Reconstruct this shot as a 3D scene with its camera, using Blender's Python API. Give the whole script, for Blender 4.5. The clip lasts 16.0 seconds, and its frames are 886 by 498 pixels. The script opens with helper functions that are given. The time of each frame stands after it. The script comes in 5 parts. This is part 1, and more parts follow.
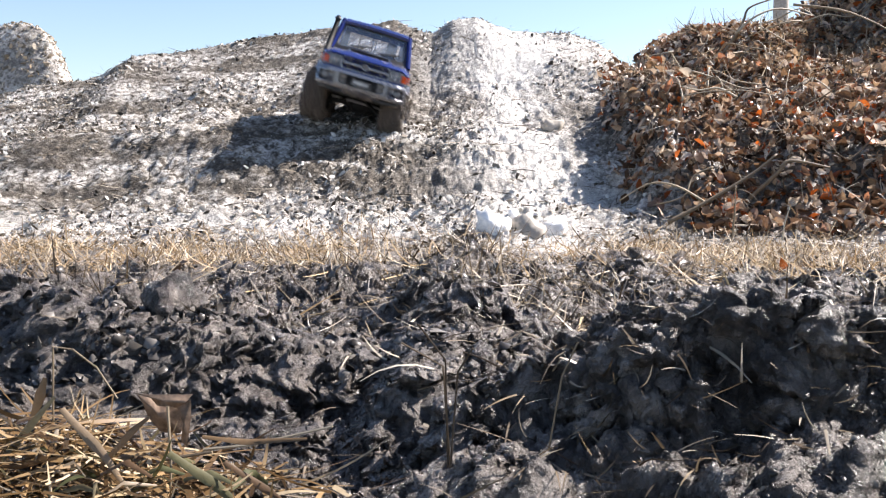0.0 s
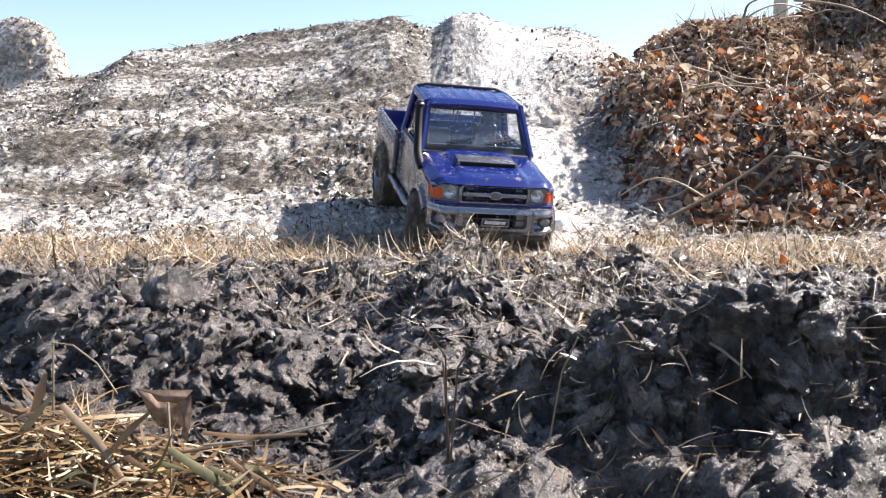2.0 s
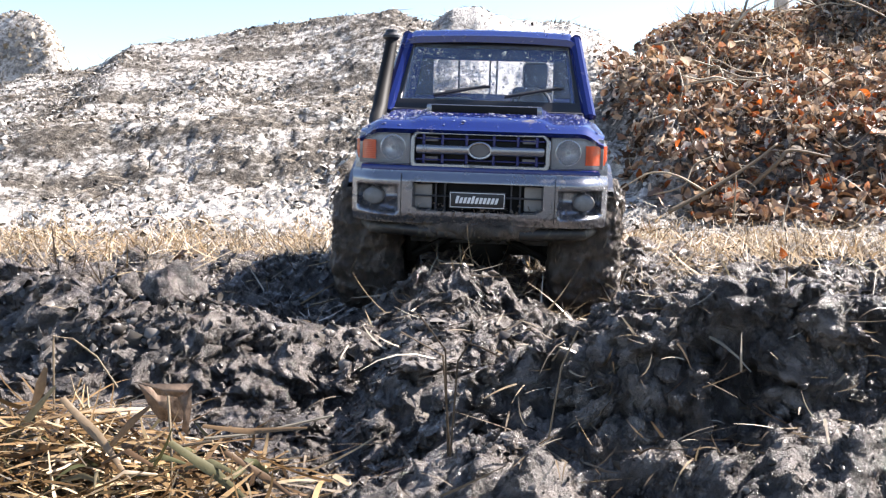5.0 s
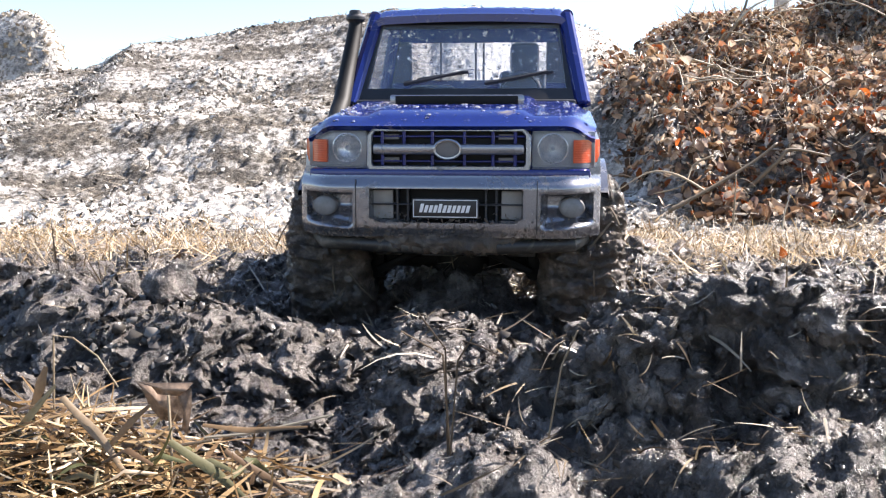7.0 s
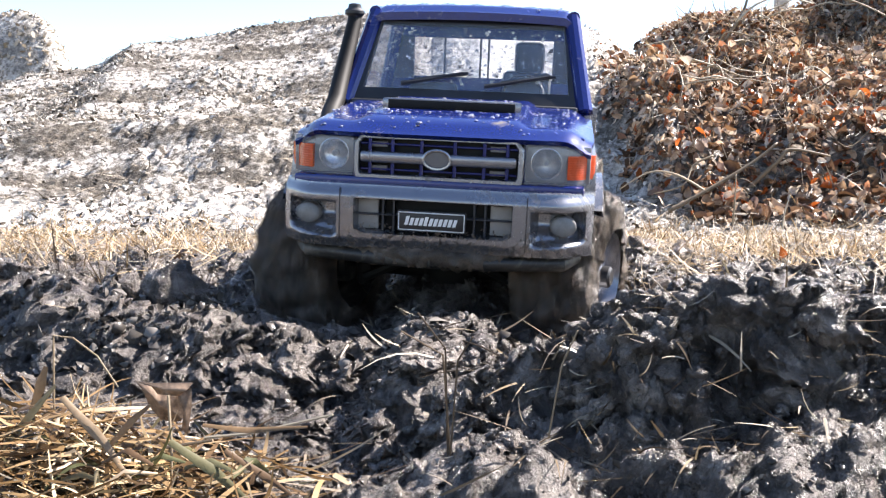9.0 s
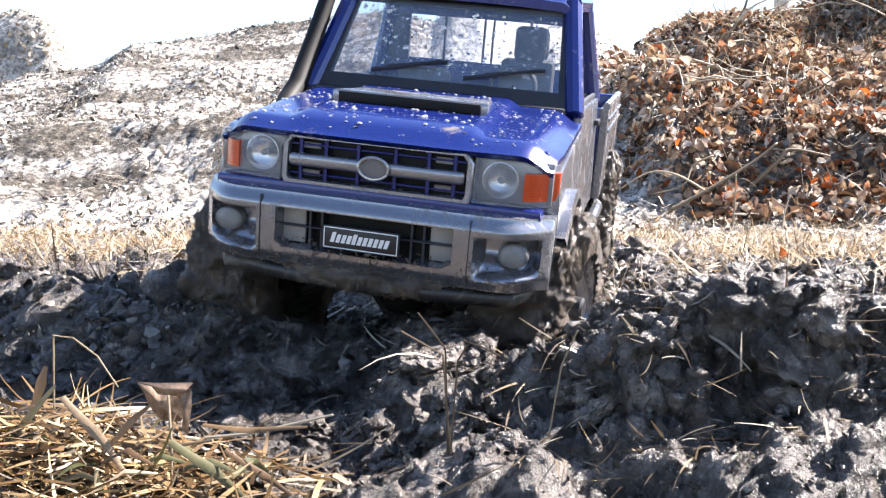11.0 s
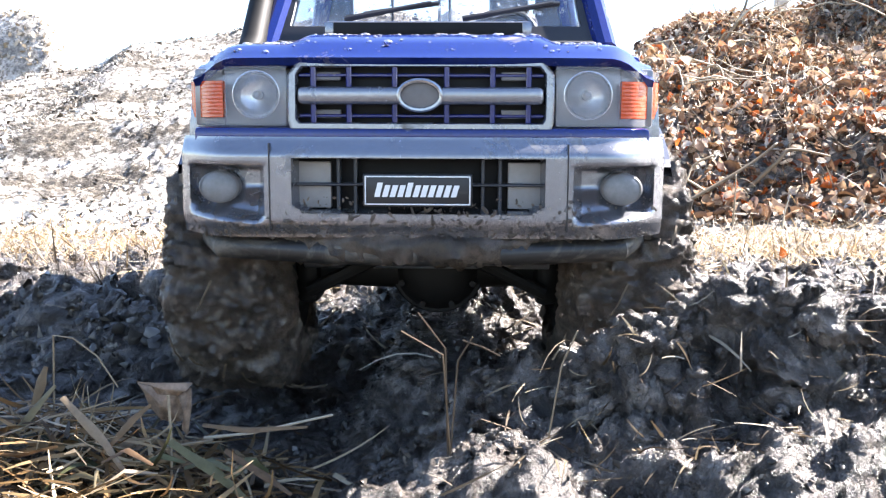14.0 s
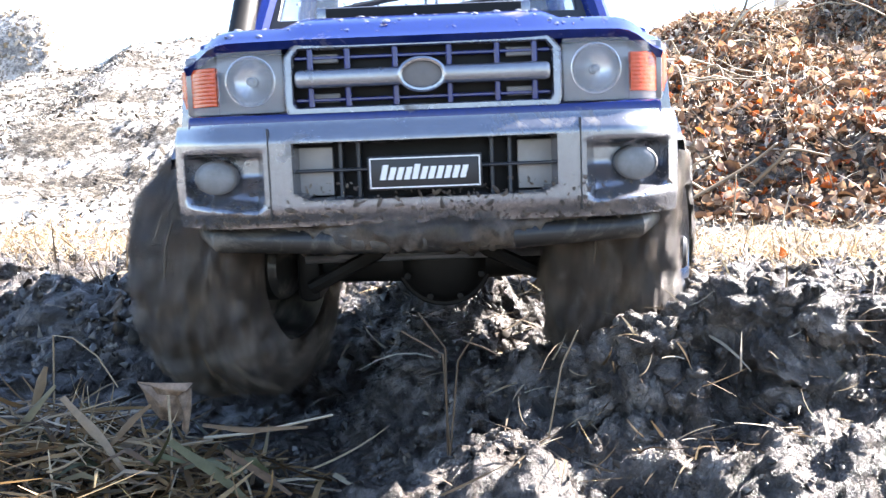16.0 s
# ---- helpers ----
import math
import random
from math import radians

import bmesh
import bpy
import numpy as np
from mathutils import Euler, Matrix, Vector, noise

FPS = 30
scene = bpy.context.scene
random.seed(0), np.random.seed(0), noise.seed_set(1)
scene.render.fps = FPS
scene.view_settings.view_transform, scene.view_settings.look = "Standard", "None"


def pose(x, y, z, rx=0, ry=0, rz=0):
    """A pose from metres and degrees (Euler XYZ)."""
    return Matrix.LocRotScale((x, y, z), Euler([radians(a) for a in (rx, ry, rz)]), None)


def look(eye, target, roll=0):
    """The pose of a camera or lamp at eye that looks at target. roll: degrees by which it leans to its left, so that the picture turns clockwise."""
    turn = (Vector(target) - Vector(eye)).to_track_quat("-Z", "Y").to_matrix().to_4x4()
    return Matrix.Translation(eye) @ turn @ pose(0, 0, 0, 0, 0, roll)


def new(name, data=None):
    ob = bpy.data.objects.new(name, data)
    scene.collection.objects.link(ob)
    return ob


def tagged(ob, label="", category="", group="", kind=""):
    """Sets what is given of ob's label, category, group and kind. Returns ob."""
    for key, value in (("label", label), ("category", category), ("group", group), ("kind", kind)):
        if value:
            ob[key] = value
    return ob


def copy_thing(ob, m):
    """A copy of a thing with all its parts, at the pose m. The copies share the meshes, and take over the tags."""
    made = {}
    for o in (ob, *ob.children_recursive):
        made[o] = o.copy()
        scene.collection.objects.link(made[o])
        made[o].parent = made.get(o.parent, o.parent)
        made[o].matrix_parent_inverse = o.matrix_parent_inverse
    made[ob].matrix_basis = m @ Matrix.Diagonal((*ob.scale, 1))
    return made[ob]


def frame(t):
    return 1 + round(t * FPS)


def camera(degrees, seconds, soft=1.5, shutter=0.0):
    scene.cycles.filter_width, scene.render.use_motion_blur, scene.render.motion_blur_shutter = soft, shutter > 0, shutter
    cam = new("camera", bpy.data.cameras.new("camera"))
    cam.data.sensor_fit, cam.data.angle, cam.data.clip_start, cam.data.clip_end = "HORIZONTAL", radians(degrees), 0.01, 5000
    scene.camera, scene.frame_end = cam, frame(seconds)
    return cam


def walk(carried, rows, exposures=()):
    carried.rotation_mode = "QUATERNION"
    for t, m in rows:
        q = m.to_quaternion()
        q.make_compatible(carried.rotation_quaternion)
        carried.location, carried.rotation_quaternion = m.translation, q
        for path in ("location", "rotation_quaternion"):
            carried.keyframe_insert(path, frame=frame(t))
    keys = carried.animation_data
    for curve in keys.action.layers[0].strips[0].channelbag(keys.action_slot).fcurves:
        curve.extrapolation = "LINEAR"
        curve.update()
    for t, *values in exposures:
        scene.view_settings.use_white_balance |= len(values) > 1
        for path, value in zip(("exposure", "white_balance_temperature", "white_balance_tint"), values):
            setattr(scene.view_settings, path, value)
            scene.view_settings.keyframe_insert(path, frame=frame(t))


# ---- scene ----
# ---- camera: low on the ground, tipped slightly further down between 1.5 s and 6 s ----
EYE_Z = 0.105
cam = camera(50.96, 16.0, soft=1.2, shutter=0.5)
TILT = [(0.0, 4.803), (1.5, 4.803), (2.0, 5.065), (2.5, 5.187), (3.0, 5.291), (3.5, 5.326),
        (4.0, 5.378), (6.3, 5.483), (7.0, 5.5), (16.0, 5.5)]
walk(cam, [(t, pose(0, 0, EYE_Z, 90 - a, 0, 0)) for t, a in TILT],
     exposures=[(0.0, 1.53, 6500, 15), (1.5, 1.65, 6500, 15), (3.5, 1.86, 6500, 15), (6.5, 2.06, 6500, 15), (9.0, 2.18, 6500, 15),
                (11.5, 2.46, 6450, 15), (12.5, 2.55, 6450, 15), (13.5, 2.70, 6450, 15), (14.0, 2.92, 6380, 14), (14.5, 3.03, 6350, 14), (16.0, 3.10, 6350, 14)])

# ---- daylight ----
SUN_ELEVATION, SUN_AZIMUTH = radians(44), radians(67)   # azimuth from +y towards +x
world = bpy.data.worlds.new("sky")
scene.world = world
world.use_nodes = True
wn = world.node_tree.nodes
sky = wn.new("ShaderNodeTexSky")
sky.sky_type, sky.sun_disc = "NISHITA", False
sky.sun_elevation, sky.sun_rotation = SUN_ELEVATION, SUN_AZIMUTH
sky.dust_density, sky.ozone_density = 0.4, 1.6
world.node_tree.links.new(sky.outputs[0], wn["Background"].inputs[0])
wn["Background"].inputs[1].default_value = 0.066
sun = new("sun", bpy.data.lights.new("sun", "SUN"))
sun.data.energy, sun.data.angle, sun.data.color = 5.0, radians(0.5), (1.0, 0.94, 0.86)
sun_way = Vector((math.sin(SUN_AZIMUTH) * math.cos(SUN_ELEVATION), math.cos(SUN_AZIMUTH) * math.cos(SUN_ELEVATION), math.sin(SUN_ELEVATION)))
sun.matrix_world = look(sun_way * 5, (0, 0, 0))


# ---- materials ----
def material(name, rough=0.6, metal=0.0, spec=0.5):
    m = bpy.data.materials.new(name)
    m.use_nodes = True
    b = m.node_tree.nodes["Principled BSDF"]
    b.inputs["Roughness"].default_value = rough
    b.inputs["Metallic"].default_value = metal
    b.inputs["Specular IOR Level"].default_value = spec
    return m, m.node_tree.nodes, m.node_tree.links, b


def noise_node(n, l, scale, detail=4, rough=0.6, vector=None, distortion=0.0):
    t = n.new("ShaderNodeTexNoise")
    t.inputs["Scale"].default_value, t.inputs["Detail"].default_value = scale, detail
    t.inputs["Roughness"].default_value, t.inputs["Distortion"].default_value = rough, distortion
    if vector:
        l.new(vector, t.inputs["Vector"])
    return t.outputs["Fac"]


def ramp(n, l, fac, stops):
    r = n.new("ShaderNodeValToRGB")
    e = r.color_ramp.elements
    while len(e) < len(stops):
        e.new(0.5)
    for k, (p, c) in zip(e, stops):
        k.position, k.color = p, (*c, 1)
    l.new(fac, r.inputs["Fac"])
    return r.outputs["Color"]


def mixed(n, l, fac, a, b, blend="MIX"):
    m = n.new("ShaderNodeMix")
    m.data_type, m.blend_type = "RGBA", blend
    for value, socket in ((fac, m.inputs["Factor"]), (a, m.inputs["A"]), (b, m.inputs["B"])):
        if isinstance(value, (int, float)):
            socket.default_value = value
        elif isinstance(value, tuple):
            socket.default_value = (*value, 1)
        else:
            l.new(value, socket)
    return m.outputs["Result"]


def bump(n, l, b, height, strength, distance, chain=None):
    u = n.new("ShaderNodeBump")
    u.inputs["Strength"].default_value, u.inputs["Distance"].default_value = strength, distance
    l.new(height, u.inputs["Height"])
    if chain:
        l.new(chain, u.inputs["Normal"])
    l.new(u.outputs["Normal"], b.inputs["Normal"])
    return u.outputs["Normal"]


def plain(name, colour, rough=0.5, metal=0.0, spec=0.5, vary=0.15, scale=300, grain=0.0002):
    """A surface of one colour with fine grain and broad patches."""
    m, n, l, b = material(name, rough, metal, spec)
    tc = n.new("ShaderNodeTexCoord").outputs["Object"]
    dark = tuple(c * (1 - vary) for c in colour)
    light = tuple(min(1, c * (1 + vary)) for c in colour)
    f = noise_node(n, l, scale * 0.15, 5, 0.65, tc)
    l.new(ramp(n, l, f, [(0.3, dark), (0.7, light)]), b.inputs["Base Color"])
    bump(n, l, b, noise_node(n, l, scale, 3, 0.6, tc), 0.25, grain)
    return m


def litter(name, stops, rough=0.7, translucent=0.0):
    """Loose bits: every separate piece takes its own colour from the stops."""
    m, n, l, b = material(name, rough, 0.0, 0.3)
    geo = n.new("ShaderNodeNewGeometry")
    c = ramp(n, l, geo.outputs["Random Per Island"], stops)
    f = noise_node(n, l, 350, 3, 0.6, n.new("ShaderNodeTexCoord").outputs["Object"])
    c = mixed(n, l, 0.5, c, ramp(n, l, f, [(0.3, (0.45, 0.45, 0.45)), (0.7, (1, 1, 1))]), "MULTIPLY")
    l.new(c, b.inputs["Base Color"])
    if translucent:
        glow_through(n, l, b, c, translucent)
    return m


def glow_through(n, l, b, colour, share):
    """Thin leaves and blades let part of the light through."""
    t, x = n.new("ShaderNodeBsdfTranslucent"), n.new("ShaderNodeMixShader")
    l.new(colour, t.inputs["Color"])
    x.inputs[0].default_value = share
    l.new(b.outputs[0], x.inputs[1])
    l.new(t.outputs[0], x.inputs[2])
    l.new(x.outputs[0], n["Material Output"].inputs["Surface"])


def object_litter(name, stops, rough=0.6, translucent=0.0, scale=5):
    """Loose bits that are objects of their own: each takes its colour from the stops."""
    m, n, l, b = material(name, rough, 0.0, 0.3)
    c = ramp(n, l, n.new("ShaderNodeObjectInfo").outputs["Random"], stops)
    f = noise_node(n, l, scale, 4, 0.7, n.new("ShaderNodeTexCoord").outputs["Object"])
    c = mixed(n, l, 0.6, c, ramp(n, l, f, [(0.3, (0.45, 0.45, 0.45)), (0.7, (1, 1, 1))]), "MULTIPLY")
    l.new(c, b.inputs["Base Color"])
    if translucent:
        glow_through(n, l, b, c, translucent)
    return m


def ground_material():
    """Pale dry spoil and dark wet mud in patches; the mesh says how dry each place is."""
    m, n, l, b = material("earth", 0.8)
    tc = n.new("ShaderNodeTexCoord").outputs["Object"]
    at = n.new("ShaderNodeAttribute")
    at.attribute_name = "dryness"
    dry = at.outputs["Fac"]
    mp = n.new("ShaderNodeMapping")
    mp.inputs["Rotation"].default_value, mp.inputs["Scale"].default_value = (0, 0, 0.5), (0.55, 1.6, 1.2)
    l.new(tc, mp.inputs["Vector"])
    big = noise_node(n, l, 6, 6, 0.68, mp.outputs["Vector"], 0.5)
    small = noise_node(n, l, 75, 6, 0.72, tc)
    fine = noise_node(n, l, 420, 4, 0.7, tc)
    pale = ramp(n, l, small, [(0.32, (0.03, 0.024, 0.018)), (0.43, (0.13, 0.11, 0.088)), (0.50, (0.50, 0.465, 0.42)), (0.62, (0.84, 0.81, 0.765))])
    humus = ramp(n, l, small, [(0.3, (0.02, 0.016, 0.012)), (0.52, (0.12, 0.10, 0.078)), (0.68, (0.38, 0.345, 0.29))])
    patches = ramp(n, l, big, [(0.45, (0, 0, 0)), (0.56, (1, 1, 1))])
    chalk = n.new("ShaderNodeAttribute")
    chalk.attribute_name = "chalk"
    spoil = mixed(n, l, mixed(n, l, chalk.outputs["Fac"], patches, (1, 1, 1)), humus, pale)
    spoil = mixed(n, l, mixed(n, l, 0.68, (0, 0, 0), chalk.outputs["Color"]), spoil, (0.84, 0.82, 0.785))
    # Stops spread wide: pale ones imitate sunlit glints, dark ones hollows, placed by noise.
    mud = ramp(n, l, small, [(0.36, (0.019, 0.015, 0.0125)), (0.47, (0.075, 0.062, 0.053)), (0.55, (0.18, 0.154, 0.135)), (0.67, (0.36, 0.32, 0.285))])
    col = mixed(n, l, dry, mud, spoil)
    col = mixed(n, l, 0.6, col, ramp(n, l, fine, [(0.3, (0.5, 0.5, 0.5)), (0.7, (1.25, 1.25, 1.25))]), "MULTIPLY")
    l.new(col, b.inputs["Base Color"])
    wet = ramp(n, l, noise_node(n, l, 30, 4, 0.6, tc), [(0.38, (0.18, 0.18, 0.18)), (0.62, (0.62, 0.62, 0.62))])
    l.new(mixed(n, l, dry, wet, (0.85, 0.85, 0.85)), b.inputs["Roughness"])
    vor = n.new("ShaderNodeTexVoronoi")
    vor.inputs["Scale"].default_value = 240
    l.new(tc, vor.inputs["Vector"])
    c0 = bump(n, l, b, vor.outputs["Distance"], 0.6, 0.003)
    c1 = bump(n, l, b, noise_node(n, l, 130, 6, 0.75, tc), 1.0, 0.008, c0)
    c2 = bump(n, l, b, noise_node(n, l, 700, 4, 0.7, tc), 0.8, 0.0016, c1)
    c3 = bump(n, l, b, noise_node(n, l, 2300, 3, 0.7, tc), 0.8, 0.0006, c2)
    l.new(c3, b.inputs["Coat Normal"])
    inv = n.new("ShaderNodeMath")
    inv.operation = "MULTIPLY_ADD"
    inv.inputs[1].default_value, inv.inputs[2].default_value = -0.42, 0.42
    l.new(dry, inv.inputs[0])
    l.new(inv.outputs[0], b.inputs["Coat Weight"])
    b.inputs["Coat Roughness"].default_value = 0.28
    return m


EARTH = ground_material()
STRAW = litter("dry_straw", [(0.0, (0.06, 0.04, 0.022)), (0.3, (0.27, 0.17, 0.08)), (0.65, (0.56, 0.41, 0.23)), (1.0, (0.76, 0.67, 0.53))], 0.5, 0.25)
TUFT = litter("tuft_grass", [(0.0, (0.06, 0.065, 0.028)), (0.2, (0.07, 0.04, 0.02)), (0.45, (0.19, 0.115, 0.05)), (0.75, (0.38, 0.255, 0.125)), (1.0, (0.58, 0.47, 0.31))], 0.42, 0.3)
GREENISH = litter("fading_grass", [(0.0, (0.09, 0.085, 0.03)), (0.18, (0.20, 0.13, 0.06)), (0.5, (0.42, 0.30, 0.15)), (0.8, (0.55, 0.42, 0.24)), (1.0, (0.66, 0.58, 0.42))], 0.5)
CHIPS = litter("spoil_chips", [(0.0, (0.035, 0.028, 0.02)), (0.3, (0.12, 0.095, 0.07)), (0.5, (0.40, 0.37, 0.32)), (1.0, (0.80, 0.78, 0.73))], 0.7)
CLOD = litter("mud_clods", [(0.0, (0.03, 0.026, 0.022)), (0.6, (0.09, 0.081, 0.072)), (1.0, (0.20, 0.185, 0.168))], 0.36)
LEAVES = litter("dead_leaves", [(0.0, (0.02, 0.012, 0.008)), (0.20, (0.12, 0.066, 0.038)), (0.40, (0.31, 0.18, 0.105)), (0.58, (0.58, 0.40, 0.26)), (0.84, (0.86, 0.77, 0.66)), (0.90, (0.24, 0.075, 0.028)), (1.0, (0.46, 0.11, 0.02))], 0.28, 0.22)
TWIG = litter("weathered_twigs", [(0.0, (0.10, 0.075, 0.05)), (0.6, (0.27, 0.22, 0.16)), (1.0, (0.50, 0.45, 0.36))], 0.7)
WITHERED = litter("withered_grass", [(0.0, (0.025, 0.018, 0.012)), (0.4, (0.12, 0.085, 0.05)), (0.7, (0.36, 0.275, 0.17)), (1.0, (0.70, 0.62, 0.50))], 0.4, 0.15)
SCRAPS = litter("pale_scraps", [(0.0, (0.10, 0.08, 0.055)), (0.4, (0.30, 0.24, 0.165)), (0.75, (0.52, 0.45, 0.35)), (1.0, (0.70, 0.65, 0.56))], 0.45, 0.15)
STONE = plain("field_stone", (0.36, 0.33, 0.29), 0.8, 0, 0.3, 0.35, 260, 0.002)


# ---- the lie of the land ----
def lattice(ix, iy, k):
    h = (ix * 374761393 + iy * 668265263 + k * 974634777) & 0xFFFFFFFF
    h = ((h ^ (h >> 13)) * 1274126177) & 0xFFFFFFFF
    return ((h ^ (h >> 16)) & 0xFFFF) / 65535.0


def value_noise(x, y, k):
    fx, fy = np.floor(x), np.floor(y)
    ix, iy, u, v = fx.astype(np.int64), fy.astype(np.int64), x - fx, y - fy
    u, v = u * u * u * (u * (u * 6 - 15) + 10), v * v * v * (v * (v * 6 - 15) + 10)
    a = lattice(ix, iy, k) * (1 - u) + lattice(ix + 1, iy, k) * u
    b = lattice(ix, iy + 1, k) * (1 - u) + lattice(ix + 1, iy + 1, k) * u
    return (a * (1 - v) + b * v) * 2 - 1


def fbm(x, y, size, octaves, k=0, gain=0.5):
    total, amp, f = 0, 1.0, 1 / size
    for o in range(octaves):
        c, s = math.cos(0.6 * o), math.sin(0.6 * o)
        total = total + amp * value_noise((x * c - y * s) * f + 17.3 * o, (x * s + y * c) * f, k + o)
        amp, f = amp * gain, f * 2.03
    return total


def step(a, b, x):
    t = np.clip((x - a) / (b - a), 0, 1)
    return t * t * (3 - 2 * t)


# ridge of the spoil heap: (x, height); rise of its near side: (y, share of the ridge height)
RIDGE = [(-1.6, 0.240), (-1.12, 0.299), (-.849, 0.349), (-.763, 0.400), (-.649, 0.414), (-.477, 0.451), (-.32, 0.469), (-.12, 0.484), (-.056, 0.460),
         (-.027, 0.450), (.023, 0.482), (.08, 0.490), (.166, 0.460), (.309, 0.464), (.38, 0.439), (.437, 0.395), (.5, 0.375), (.7, 0.375), (1.6, 0.340)]
RISE = [(1.26, 0), (1.40, .075), (1.52, .16), (1.62, .29), (1.72, .40), (1.90, .44), (2.05, .55), (2.34, .985), (2.5, 1), (3.0, .7), (4.0, .25), (6.0, 0)]
BANK = [(1.33, 0), (1.40, .06), (1.48, .14), (1.62, .22), (1.85, .295), (2.1, .34), (2.4, .355), (3.4, .30), (5.0, .1), (7.0, 0)]
LIP = [(-.5, .60, .046), (-.26, .51, .052), (-.17, .46, .046), (-.11, .43, .037), (-.06, .425, .027), (0.0, .415, .020), (.04, .385, .034),
       (.08, .365, .060), (.10, .355, .063), (.14, .335, .056), (.2, .31, .055), (.4, .25, .06)]


def table(x, rows, i=1):
    return np.interp(x, [r[0] for r in rows], [r[i] for r in rows])


def mound_mask(x, y):
    return step(1.22, 1.38, y + 0.05 * fbm(x, y, 0.25, 2, 40))


def bank_edge(y):
    return np.interp(y, [1.3, 1.45, 1.8, 2.2, 2.5], [.335, .295, .305, .375, .42])


def bank_mask(x, y):
    return step(-0.02, 0.10, x - bank_edge(y) + 0.05 * fbm(x, y, 0.12, 3, 50)) * step(1.30, 1.36, y)


def height(x, y):
    x, y = np.asarray(x, float), np.asarray(y, float)
    z = 0.006 * fbm(x, y, 0.35, 3, 1) - 0.004 - 0.016 * np.exp(-((y - 1.17) / 0.09) ** 2) * step(-.3, 0, x) * step(.35, .15, x)
    # heap
    heap = table(x, RIDGE) * step(3.6, 1.5, np.abs(x)) * table(y + 0.03 * fbm(x, y, 0.4, 2, 7), RISE)
    heap = heap + 0.022 * fbm(x, y, 0.30, 2, 3) * step(1.4, 1.6, y) * step(2.45, 2.2, y) * (0.4 + 0.6 * step(.1, .3, np.abs(x + .1)))
    z = z + heap
    # leaf bank
    bank = table(y, BANK) * (.90 + .10 * step(.52, .56, x)) + 0.02 * fbm(x, y, 0.18, 3, 9) + 0.022 * fbm(x, y, 0.07, 3, 19) * step(2.0, 1.8, y) + .080 * step(.505, .525, x + .010 * fbm(x, y, .1, 2, 77)) * step(1.94, 2.12, y) * step(2.8, 2.4, y)
    bank = bank + 0.11 * step(.87, .95, x) * step(1.6, 2.1, y) * step(2.8, 2.4, y)
    m = bank_mask(x, y) * step(2.8, 1.5, x)
    z = z * (1 - m) + np.maximum(bank, z * 0.9) * m
    # pale heap further off
    z = z + (0.385 + 0.03 * fbm(x, y, .3, 3, 60)) * step(.07, -.10, x + .385 * y + .02 * fbm(x, y, .15, 3, 61)) * step(2.85, 3.05, y) * step(4.4, 3.8, y) * step(-3.2, -2.2, x)
    z = z + .028 * fbm(x, y, .22, 4, 62, .5) * step(2.8, 3.0, y) * step(4.6, 4.0, y)
    # churned mud: lip of the pit, pit and near ridge
    yl, zl = table(x, LIP, 1), table(x, LIP, 2)
    d = y - yl + (0.008 + 0.008 * step(0, .06, x)) * fbm(x + .3 * y, y * .5, 0.12, 5, 20, .6)
    d = d + .005 * fbm(x, y, .035, 4, 22, .6)
    w = np.where(d > 0, 0.075, 0.044 - 0.015 * step(.09, .14, x))
    z = z + zl * np.exp(-(d / w) ** 2) * step(1.0, .45, np.abs(x))
    # spur of mud before the pit, rising to the ridge
    yc = np.interp(x, [.0, .02, .045, .07, .10, .16], [.300, .297, .289, .282, .279, .279]) + .004 * fbm(x, y, .03, 4, 33, .6)
    zc = np.interp(x + .005 * fbm(x, y, .03, 3, 35), [-.035, -.012, .006, .0175, .0355, .051, .072, .084, .12, .15, .22], [0, .020, .036, .040, .0455, .050, .062, .065, .063, .058, 0])
    dc = y - yc
    spur = np.where(dc > 0, zc * np.exp(-(dc / .018) ** 2), zc * (np.interp(x, [.03, .08], [.42, .22]) + (1 - np.interp(x, [.03, .08], [.42, .22])) * step(-.018, .001, dc + .005 * fbm(x, y, .022, 4, 37, .6))) * np.exp(-(np.minimum(dc + .017, 0) / .03) ** 2))
    z = np.maximum(z, spur) + .08 * np.minimum(np.maximum(z, 0), spur)
    # mud left standing between the wheel tracks
    z = np.maximum(z, .027 * np.exp(-((x - .004) / .034) ** 4) * step(.300, .325, y) * step(.50, .44, y))
    near = np.interp(x, [-.08, -.03, .0, .014, .025, .034, .04, .047, .069, .081, .092, .117, .3], [0, .003, .006, .013, .017, .014, .003, .002, .009, .014, .017, .020, .028])
    dn = y - .239 + .010 * fbm(x, y, .06, 3, 34)
    near = near * np.exp(-(dn / np.where(dn < 0, .021 + .025 * step(.05, .08, x), .021)) ** 2)
    z = z + near + .014 * step(-.06, -.16, x) * np.exp(-((y - .30) / .08) ** 2)
    z = z - .012 * np.exp(-(((x - .11) / .06) ** 2 + ((y - .305) / .025) ** 2))
    # mud squeezed up between the wheel tracks
    z = z + .036 * np.exp(-((x - .010) / .042) ** 2) * step(.46, .54, y) * step(.92, .74, y)
    # clods and crumbs
    mud = step(1.05, .9, y)
    wx, wy = x + .03 * fbm(x, y, .08, 2, 21), y + .03 * fbm(x, y, .08, 2, 24)
    rough = fbm(wx, wy, 0.07, 5, 11, 0.55)
    z = z + mud * (0.008 * rough + 0.010 * np.abs(fbm(wx, wy, .035, 4, 15, .55)) - 0.004 * np.abs(fbm(wx, wy, .02, 3, 18, .55))) * step(.12, .2, y) * (0.42 + 0.2 * step(.33, .42, y) + 0.6 * step(.45, .6, y))
    z = z + mud * (0.0028 * fbm(wx, wy, 0.009, 3, 12, 0.65) + 0.0010 * fbm(x, y, 0.0032, 2, 16, 0.6) * step(.55, .42, y))
    dry = step(1.2, 1.4, y)
